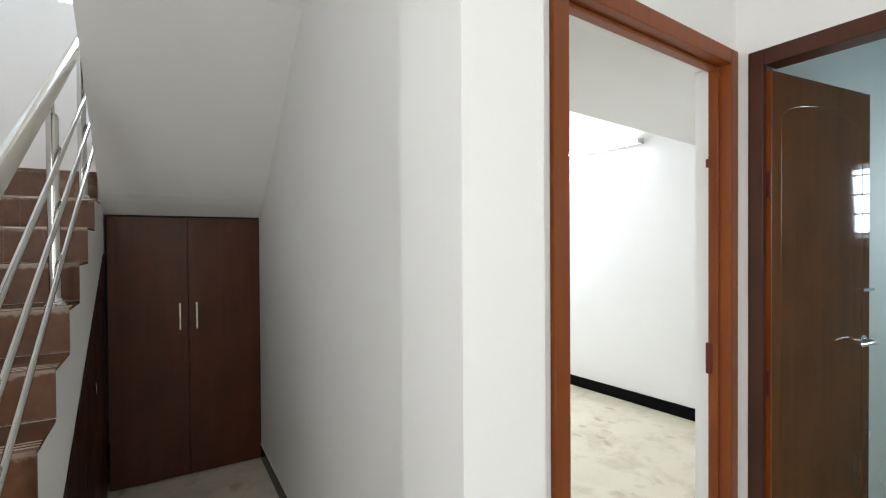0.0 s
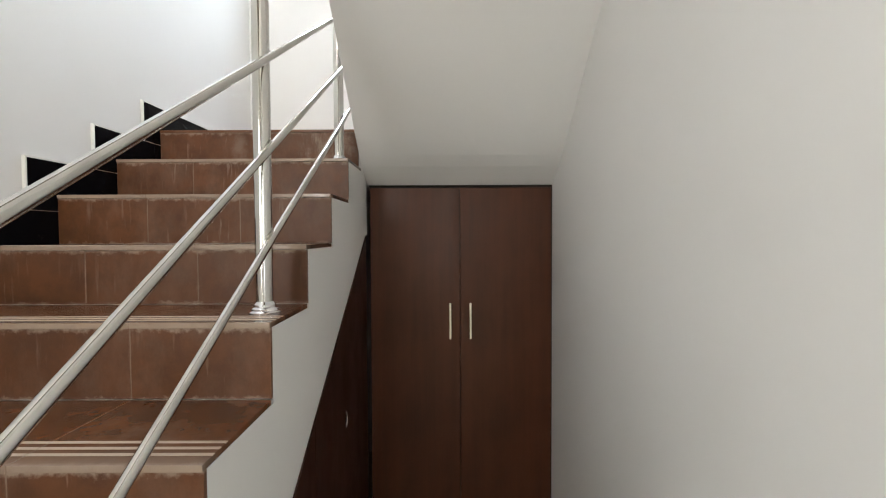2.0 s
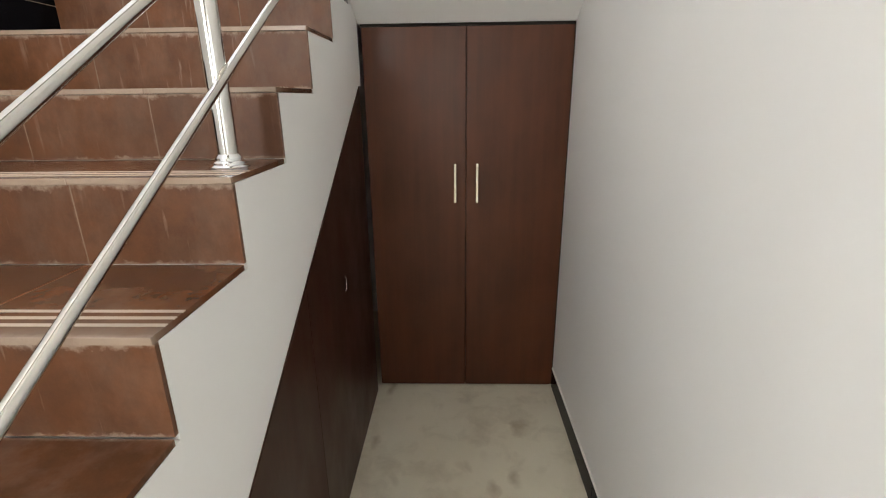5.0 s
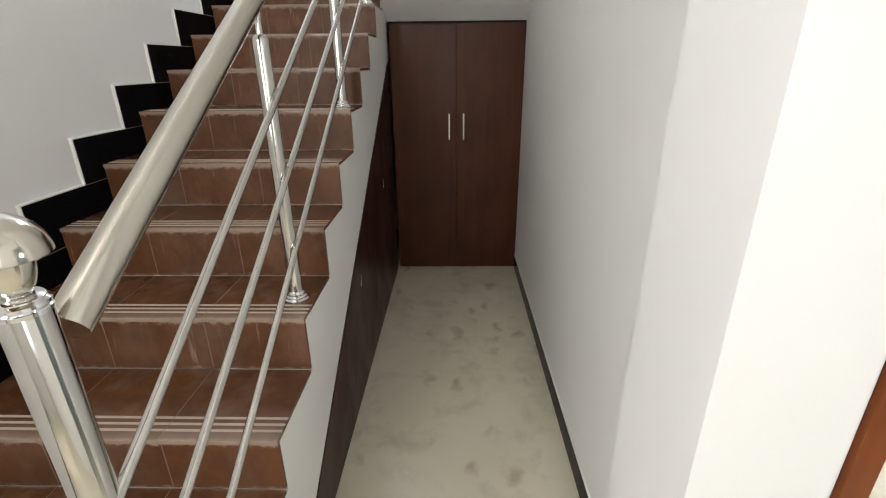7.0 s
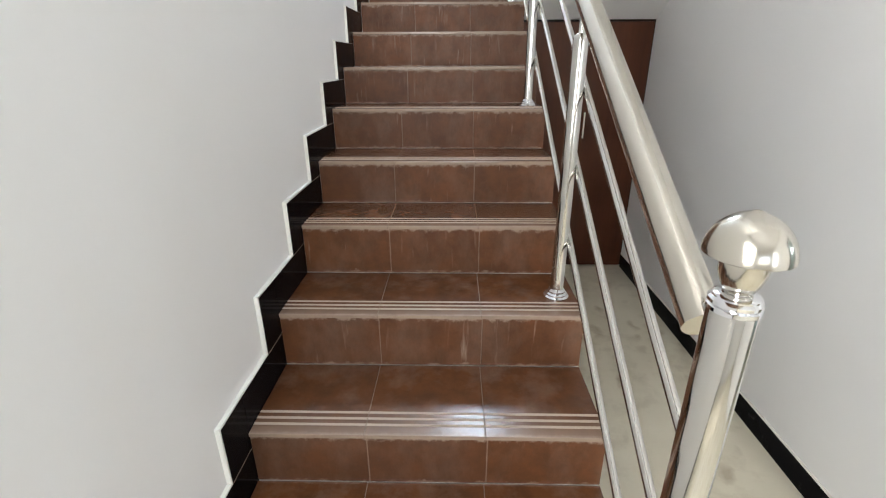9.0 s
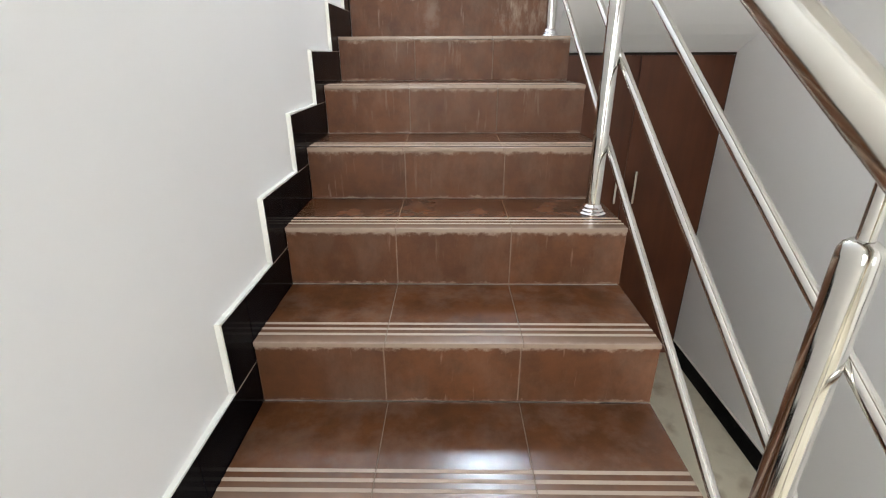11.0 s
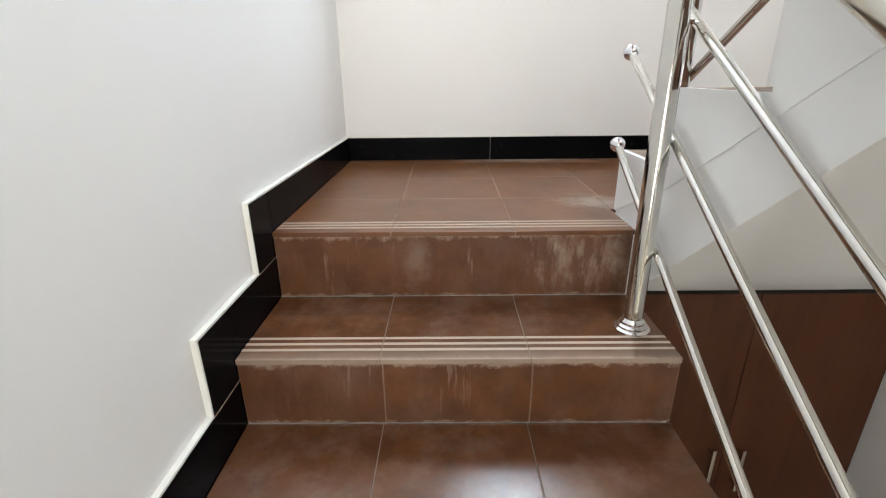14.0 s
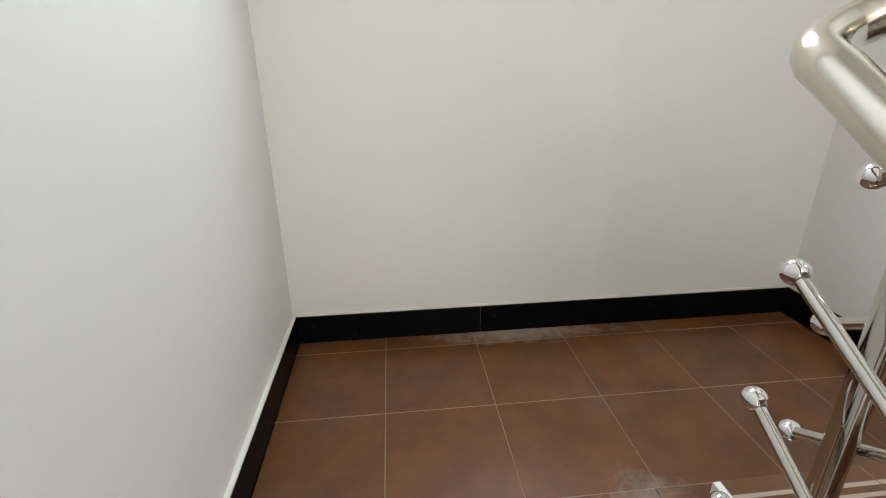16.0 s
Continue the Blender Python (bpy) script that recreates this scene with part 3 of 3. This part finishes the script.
for zt_ in LOW_Z:
    a = (0.861, -0.50, zt_ - SL * (2.33 + 0.50))
    b = (0.871 + (zt_ - 2.3) * 0.03, 2.33, zt_)
    rod(rail1, a, b, (a, b))
    for p, y in lower_posts + [(newel, NY)]:
        clip(rail1, p, POST_X + 0.012, 0.867, y + 0.006, zt_ - SL * (2.33 - y - 0.006))

rail2 = thing("stair_railing", (0.969, 1.4, LAND_Z), "polished stainless steel railing along the upper stair flight", "railing", group="stair railings")
UP_Z = (2.627, 2.400, 2.194)


def rail2_z(y):
    return bend[-1][2] + 0.012 + 0.59 * (2.315 - y)


part("handrail", oval_tube(bend[5:] + [(0.969, 2.29, rail2_z(2.29)), (0.969, 1.2, rail2_z(1.2)), (0.969, 0.3, rail2_z(0.3))], RAIL_R, RAIL_R + 0.001), M_SATIN, rail2, "thick satin steel handrail tube", smooth=True)
up_posts = []
for k in (0, 3, 6):
    y = 2.272 - k * T
    z = LAND_Z + (k + 1) * R
    up_posts.append((baluster(rail2, 0.969, y, z, z + 0.735, rail2_z(y)), y))
for z0 in UP_Z:
    a, b = (0.992, 2.368, z0), (0.992, 0.35, z0 + 0.59 * 2.018)
    rod(rail2, a, b, (a,))
    for p, y in up_posts:
        clip(rail2, p, 0.975, 0.992, y, z0 + 0.59 * (2.368 - y))

# ---- teak door frame, dark door ----


def frame_piece(name, rows, material, parent, label="", m=None):
    return part(name, boxes(*rows, bevel=0.004, m=m), material, parent, label)


SI, SO, TI, TO, HI, HO = 0.300, 0.244, 1.135, 1.188, 2.095, 2.148
door1 = thing("door_frame", DOOR_M @ Vector((0.715, 0.03, 0)), "orange-brown varnished teak door frame without its leaf in view", "door frame")
frame_piece("jamb", [(SO, -0.012, 0.0, SI, 0.060, HO)], M_TEAK, door1, "", DOOR_M)
frame_piece("jamb", [(TI, -0.012, 0.0, TO, 0.060, HO)], M_TEAK, door1, "", DOOR_M)
frame_piece("head", [(SI + 0.0005, -0.012, HI, TI - 0.0005, 0.060, HO)], M_TEAK, door1, "", DOOR_M)
frame_piece("rebate", [(SI + 0.0005, 0.026, 0.0, SI + 0.011, 0.060, HI), (TI - 0.011, 0.026, 0.0, TI - 0.0005, 0.060, HI), (SI + 0.012, 0.026, HI - 0.011, TI - 0.012, 0.060, HI - 0.0005)],
            M_TEAK, door1, "stepped teak door stop", DOOR_M)
for z in (1.02, 1.75):
    big = z < 1.5
    bm = boxes((TI - 0.016, 0.046, z, TI - 0.011, 0.066, z + (0.11 if big else 0.03)), bevel=0.0015, m=DOOR_M)
    part("hinge", bm, M_RUST, door1, "oxide red painted butt hinge" if big else "small dark latch keeper")
tagged(structure("wall_reveal", boxes((TI + 0.008, 0.061, 0, TO + 0.02, 0.114, HO), (SO, 0.061, 0, SI - 0.008, 0.114, HO), (SI - 0.007, 0.061, HI + 0.008, TI + 0.007, 0.114, HO), m=DOOR_M),
                 M_WALL, "white plaster reveal behind the teak frame"), kind="structure")

JO, JI, KO, KI = -0.244, -0.292, -1.055, -1.005
door2 = thing("bathroom_door", (EX + 0.05, -0.68, 0), "glossy brown flush door standing open in a dark frame", "door")
fr = part("door_frame", boxes((EX - 0.010, JI, 0, EX + 0.014, JO, 2.129), (EX + 0.0145, JI + 0.034, 0, EX + 0.075, JO, 2.129), (EX - 0.010, KO, 0, EX + 0.075, KI, 2.129), (EX - 0.010, KI + 0.0005, 2.075, EX + 0.075, JI - 0.0005, 2.129), bevel=0.004), M_TEAK_DARK, door2, "dark varnished wooden frame")
LM = Matrix.Translation((EX + 0.026, JI - 0.010, 0.012)) @ Matrix.Rotation(radians(-6.0), 4, 'Z')
leaf = part("leaf", boxes((0, 0, 0, 0.638, 0.034, 2.05), bevel=0.003, m=LM), M_LEAF, door2, "glossy varnished brown leaf")
part("lipping", boxes((-0.006, -0.0015, 0, -0.0005, 0.034, 2.05), bevel=0.001, m=LM), M_TEAK, door2, "orange-brown leaf edge")
# moulded line with an arched head
arch = [(0.055, 0.12)] + [(0.055 + 0.262 * (1 - math.cos(math.pi * i / 16)), 1.89 + 0.07 * math.sin(math.pi * i / 16)) for i in range(17)] + [(0.579, 0.12), (0.055, 0.12)]
bm = tube(bmesh.new(), [LM @ Vector((x, 0.0004, z)) for x, z in arch], 0.0014, 8)
part("moulding", bm, M_LEAF, leaf, "raised moulded line with an arched head")
bm = bmesh.new()
lathe(bm, 0.585, 0, 0, [(0.024, 0), (0.024, 0.004), (0.012, 0.006), (0.010, 0.04)], 20)
bmesh.ops.transform(bm, matrix=LM @ Matrix.Translation((0.585, 0, 1.085)) @ Matrix.Rotation(radians(90), 4, 'X') @ Matrix.Translation((-0.585, 0, 0)), verts=bm.verts)
tube(bm, [LM @ Vector(v) for v in ((0.585, -0.040, 1.085), (0.533, -0.044, 1.087), (0.473, -0.040, 1.085))], [0.009, 0.008, 0.006], 12)
part("lever_handle", bm, M_CHROME, leaf, "chrome lever handle", smooth=True)
part("bolt", tube(bmesh.new(), [LM @ Vector((0.555, -0.012, 1.285)), LM @ Vector((0.635, -0.012, 1.285))], 0.006, 10), M_CHROME, leaf, "chrome tower bolt", smooth=True)
for z in (0.95, 1.62):
    part("hinge", boxes((-0.010, 0.000, z, -0.0065, 0.030, z + 0.09), bevel=0.001, m=LM), M_RUST, leaf, "dark painted butt hinge")
# bathroom window with its grille
win = thing("bathroom_window", (4.58, -0.835, 1.45), "small bathroom window with horizontal grille bars", "window")
Y0, Y1, Z0, Z1 = -1.02, -0.65, 1.45, 1.98
part("window_frame", boxes((4.56, Y0, Z0, 4.598, Y0 + 0.05, Z1), (4.56, Y1 - 0.05, Z0, 4.598, Y1, Z1), (4.56, Y0 + 0.0505, Z0, 4.598, Y1 - 0.0505, Z0 + 0.05),
                           (4.56, Y0 + 0.0505, Z1 - 0.05, 4.598, Y1 - 0.0505, Z1)), M_PLASTIC, win)
part("pane", boxes((4.585, Y0 + 0.051, Z0 + 0.05, 4.590, Y1 - 0.051, Z1 - 0.05)), M_GLASSY, win, "bright frosted pane")
for i in range(4):
    part("grille_bar", tube(bmesh.new(), [(4.50, Y0 + 0.03, 1.53 + 0.11 * i), (4.50, Y1 - 0.03, 1.53 + 0.11 * i)], 0.006, 8), M_STEEL, win)

# ---- tube light in the next room ----
tl = thing("tube_light", RM @ Vector((-0.03, 1.0, 2.39)), "lit fluorescent tube on a white batten on the room wall", "light")
part("batten", boxes((-0.045, 0.50, 2.375, -0.002, 1.74, 2.425), bevel=0.003, m=RM), M_PLASTIC, tl)
part("tube", tube(bmesh.new(), [RM @ Vector((-0.062, 0.53, 2.40)), RM @ Vector((-0.062, 1.71, 2.40))], 0.014, 14), M_TUBE, tl, "glowing tube", smooth=True)
for y in (0.505, 1.71):
    part("end_cap", boxes((-0.075, y, 2.382, -0.046, y + 0.025, 2.418), bevel=0.002, m=RM), M_PLASTIC, tl)

# ---- stair window ----
w1 = structure("window_1", boxes((WX0, BACK + 0.09, WZ0, WX0 + 0.04, BACK + 0.13, WZ1), (WX1 - 0.04, BACK + 0.09, WZ0, WX1, BACK + 0.13, WZ1),
                                 (WX0 + 0.041, BACK + 0.09, WZ0, WX1 - 0.041, BACK + 0.13, WZ0 + 0.04), (WX0 + 0.041, BACK + 0.09, WZ1 - 0.04, WX1 - 0.041, BACK + 0.13, WZ1)),
               M_PLASTIC, "white framed high window above the landing", "window")
part("pane", boxes((WX0 + 0.041, BACK + 0.108, WZ0 + 0.041, WX1 - 0.041, BACK + 0.112, WZ1 - 0.041)), M_GLASSY, w1, "bright frosted pane")

# ---- skirting ----
SK = 0.012


def skirt_run(parent, rows, label="polished black skirting tile", m=None):
    for r in rows:
        part("skirting_tile", boxes(r, bevel=0.0012, m=m), M_BLACK, parent)


G = 0.0007
sk_west = structure("baseboard_stairs", prism([(nose(FIRST)[0], 0.001), (nose(FIRST)[0] + 0.05, 0.001), (nose(FIRST)[0] + 0.05, 0.05), (nose(FIRST)[0], 0.05)], "x", 0.0005, 0.008), M_BLACK,
                    "black polished tile skirting stepping up the lower flight", "skirting")
profile = []
for k in range(FIRST, 9):
    y, z = nose(k)
    z0 = nose(k - 1)[1] if k > FIRST else 0.0
    skirt_run(sk_west, [(0.0005, y - 0.102, z0 + 0.106 + G, SK, y + 0.010, z + (0.106 if k < 8 else 0.098) - G)])
    y1 = nose(k + 1)[0] if k < 8 else y + 0.55
    skirt_run(sk_west, [(0.0005, y + 0.010 + G, z - 0.008, SK, y1 + 0.010 - (0 if k < 8 else 0.01), z + (0.106 if k < 8 else 0.098) - G)])
    profile += [(y - 0.102, z0 + 0.106), (y - 0.102, z + (0.106 if k < 8 else 0.098))]
skirt_run(sk_west, [(0.0005, LAND_Y + 0.551, LAND_Z - 0.008, SK, BACK - 0.0005, LAND_Z + 0.098), (0.0005, -4.55, 0.0005, SK, -2.6, 0.105), (0.0005, -2.599, 0.0005, SK, -1.7, 0.105),
                    (0.0005, -1.699, 0.0005, SK, nose(FIRST)[0] - 0.0, 0.105)])
profile += [(BACK - 0.001, LAND_Z + 0.098)]
joints = bmesh.new()
for k in range(FIRST + 1, 9):
    y, z0 = nose(k)[0], nose(k - 1)[1]
    box(joints, 0.004, y - 0.101, z0 + 0.1053, SK + 0.0003, y + 0.0035, z0 + 0.1067)
tagged(part("joint_grout", joints, M_JOINT, sk_west, "thin pale cement joints between the skirting tiles"), kind="stuff")
# raised edge of the wall plaster that follows the tiles
outer = []
EW = 0.005
for i, (y, z) in enumerate(profile):
    outer.append((y - EW, z + EW) if 0 < i < len(profile) - 1 else (y, z + EW) if i else (y - EW, z))
bm = bmesh.new()
for (a, b), (c, d) in zip(zip(profile, outer), zip(profile[1:], outer[1:])):
    q = [bm.verts.new((x, *p)) for x in (0.0003, SK - 0.0003) for p in (a, b, d, c)]
    for f in ((0, 1, 2, 3), (4, 5, 6, 7), (0, 1, 5, 4), (1, 2, 6, 5), (2, 3, 7, 6), (3, 0, 4, 7)):
        bm.faces.new([q[j] for j in f])
structure("trim_plaster_edge", bm, M_EDGE, "rough cream plaster edge along the black skirting", "trim")

sk_land = structure("baseboard_landing", boxes((0.013, BACK - 0.004, LAND_Z - 0.008, 0.03, BACK - 0.0005, LAND_Z + 0.05)), M_BLACK, "black polished tile skirting around the landing", "skirting")
cuts = [0.0125, 0.626, 1.226, 1.7595]
skirt_run(sk_land, [(a + G, BACK - SK, LAND_Z - 0.008, b - G, BACK - 0.0005, LAND_Z + 0.096) for a, b in zip(cuts, cuts[1:])])
skirt_run(sk_land, [(RIGHT - SK, 2.80, LAND_Z - 0.008, RIGHT - 0.0005, BACK - 0.0005, LAND_Z + 0.096), (RIGHT - SK, F2Y + 0.001, LAND_Z - 0.008, RIGHT - 0.0005, 2.799, LAND_Z + 0.096)])
for k in range(8):
    y, z = F2Y - k * T, LAND_Z + k * R
    skirt_run(sk_land, [(RIGHT - SK, y + 0.001, z + 0.097, RIGHT - 0.0005, y + 0.102, z + R + 0.096), (RIGHT - SK, y - T + 0.001, z + R - 0.008, RIGHT - 0.0005, y, z + R + 0.096)])
structure("trim_plaster_edge", boxes((0.013, BACK - 0.005, LAND_Z + 0.0965, RIGHT - 0.001, BACK - 0.0003, LAND_Z + 0.104)), M_EDGE, "cream plaster edge above the landing skirting", "trim")

sk_pass = structure("baseboard_passage", boxes((RIGHT - 0.004, 2.30, 0.001, RIGHT - 0.0005, CUP_Y - 0.003, 0.05)), M_BLACK, "black polished tile skirting along the passage", "skirting")
SP = 0.0045
cuts = [0.1135, 0.92, 1.62, CUP_Y - 0.002]
skirt_run(sk_pass, [(RIGHT - SP, a + G, 0.0005, RIGHT - 0.0005, b - G, 0.099) for a, b in zip(cuts, cuts[1:])])
skirt_run(sk_pass, [(RIGHT - SP, PY1 + 0.012, 0.0005, RIGHT - 0.0005, 0.1125, 0.099), (PX + 0.001, PY1 + 0.0005, 0.0005, RIGHT - 0.001, PY1 + 0.0115, 0.099),
                    (PX - SK, PY0 - 0.011, 0.0005, PX - 0.0005, PY1 + 0.0115, 0.099), (PX, PY0 - 0.0115, 0.0005, PX2 + 0.011, PY0 - 0.0005, 0.099)])
skirt_run(sk_pass, [(0.115, -SK, 0.0005, SO - 0.002, -0.0005, 0.099)], m=DOOR_M)
structure("trim_plaster_edge", boxes((RIGHT - 0.006, PY1 + 0.001, 0.0995, RIGHT - 0.0003, CUP_Y - 0.002, 0.108)), M_EDGE, "cream plaster edge above the passage skirting", "trim")
sk_room = structure("baseboard_room", boxes((-0.004, -1.5, 0.001, -0.0005, -1.4, 0.05), m=RM), M_BLACK, "black polished tile skirting in the next room", "skirting")
cuts = [-1.2, -0.4, 0.4, 1.2, 2.0, 2.6]
skirt_run(sk_room, [(-SK, a + G, 0.0005, -0.0005, b - G, 0.105) for a, b in zip(cuts, cuts[1:])], m=RM)

# ---- tiles of the stairs ----


def mesh_of(name, bm, *materials):
    me = bpy.data.meshes.new(name)
    bmesh.ops.recalc_face_normals(bm, faces=bm.faces)
    bm.to_mesh(me)
    bm.free()
    for m in materials:
        me.materials.append(m)
    return me


def tile_mesh(w, d, h, material, bevel=0.0012):
    """Origin at the front foot corner."""
    return mesh_of("tile", box(bmesh.new(), 0, 0, 0, w, d, h, bevel=bevel), material)


CACHE = {}


def tile(name, parent, x, y, z, w, d, h, material):
    key = (round(w, 3), round(d, 3), round(h, 3), material.name)
    if key not in CACHE:
        CACHE[key] = tile_mesh(w, d, h, material)
    return shared(name, CACHE[key], (x, y, z), parent)


def grooves(t, x, y, z, w):
    for g in (0.031, 0.053, 0.075):
        key = ("groove", round(w, 3))
        if key not in CACHE:
            CACHE[key] = tile_mesh(w, 0.0085, 0.0016, M_GROOVE, 0.0004)
        shared("anti_slip_line", CACHE[key], (x, y + g, z - 0.0009), t)


LOW = bpy.data.objects["staircase_lower"]
UPP = bpy.data.objects["staircase_upper"]
J = 0.0022
rnd = random.Random(5)
grout = bmesh.new()
for k in range(FIRST, 9):
    y, z = nose(k)
    z0 = nose(k - 1)[1] if k > FIRST else 0.0
    xs = [SK + 0.0005, 0.300, 0.600, W + 0.001]
    ys = y + 0.004
    depth = (nose(k + 1)[0] if k < 8 else 2.520) - y + 0.003
    rx = xs if k < 8 else [xs[0], xs[-1] - 0.012]
    off = rnd.uniform(-0.004, 0.006) if k < 8 else 0
    rxs = [rx[0]] + [v + off for v in rx[1:-1]] + [rx[-1]]
    for a, b in zip(rxs, rxs[1:]):
        tile("riser_tile", LOW, a + J / 2, ys, z0 + 0.0005, b - a - J, 0.0095, z - z0 - 0.0125, M_RISER)
    for v in rxs[1:-1]:
        box(grout, v - J / 2 + 0.0002, ys + 0.0006, z0 + 0.001, v + J / 2 - 0.0002, ys + 0.009, z - 0.013)
    if k == 8:
        xs[-1] = W - 0.010
    for a, b in zip(xs, xs[1:]):
        t = tile("tread_tile", LOW, a + J / 2, y, z - 0.0115, b - a - J, depth - 0.001, 0.0115, M_TREAD if k < 8 else M_LAND)
        grooves(t, a + J / 2, y, z, b - a - J)
    for v in xs[1:-1]:
        box(grout, v - J / 2 + 0.0002, y + 0.001, z - 0.011, v + J / 2 - 0.0002, y + depth - 0.002, z - 0.0007)
tagged(part("joint_grout", grout, M_GROUT, LOW, "pale cement joints between the tiles"), kind="stuff")

# landing tiles
rows = [2.520, 2.827, 3.130, BACK - SK]
xs = [SK + 0.0005, 0.300, 0.600, 0.900, 1.200, 1.500, RIGHT - SK]
SLAB = bpy.data.objects["landing_slab"]
grout = bmesh.new()
for y0, y1 in zip(rows, rows[1:]):
    for a, b in zip(xs, xs[1:]):
        tile("landing_tile", LOW if b < 0.95 else SLAB, a + J / 2, y0 + J / 2, LAND_Z - 0.0115, b - a - J, y1 - y0 - J, 0.0115, M_LAND)
    box(grout, xs[0], y0 - J / 2, LAND_Z - 0.0112, xs[-1], y0 + J / 2 - 0.0002, LAND_Z + 0.0003)
for a, b in zip([W - 0.009] + xs[4:], xs[4:]):
    tile("landing_tile", SLAB, a + J / 2, F2Y + 0.016, LAND_Z - 0.0115, b - a - J, 2.520 - F2Y - 0.017 - J / 2, 0.0115, M_LAND)
for v in xs[1:-1]:
    box(grout, v - J / 2 + 0.0002, 2.5215 if v < 0.95 else F2Y + 0.02, LAND_Z - 0.0113, v + J / 2 - 0.0002, BACK - 0.013, LAND_Z - 0.0009)
tagged(part("joint_grout", grout, M_JOINT, SLAB, "pale cement joints between the tiles"), kind="stuff")

# upper flight tiles
grout = bmesh.new()
for k in range(8):
    y, z0 = F2Y - k * T, LAND_Z + k * R
    z = z0 + R
    xs2 = [W + 0.0145, 1.19, 1.48, RIGHT - SK - 0.0005]
    for a, b in zip(xs2, xs2[1:]):
        tile("riser_tile", UPP, a + J / 2, y + 0.0005, z0 + 0.0005, b - a - J, 0.0095, R - 0.0125, M_RISER)
    xs2[0] = W + 0.0135
    for a, b in zip(xs2, xs2[1:]):
        t = tile("tread_tile", UPP, a + J / 2, y - T + 0.0105, z - 0.0115, b - a - J, T + 0.003, 0.0115, M_LAND)
        for g in (0.031, 0.053, 0.075):
            key = ("groove", round(b - a - J, 3))
            if key not in CACHE:
                CACHE[key] = tile_mesh(b - a - J, 0.0085, 0.0016, M_GROOVE, 0.0004)
            shared("anti_slip_line", CACHE[key], (a + J / 2, y + 0.0135 - g - 0.0085, z - 0.0009), t)
    for v in xs2[1:-1]:
        box(grout, v - J / 2 + 0.0002, y - T + 0.012, z - 0.011, v + J / 2 - 0.0002, y + 0.012, z - 0.0007)
tagged(part("joint_grout", grout, M_GROUT, UPP, "pale cement joints between the tiles"), kind="stuff")
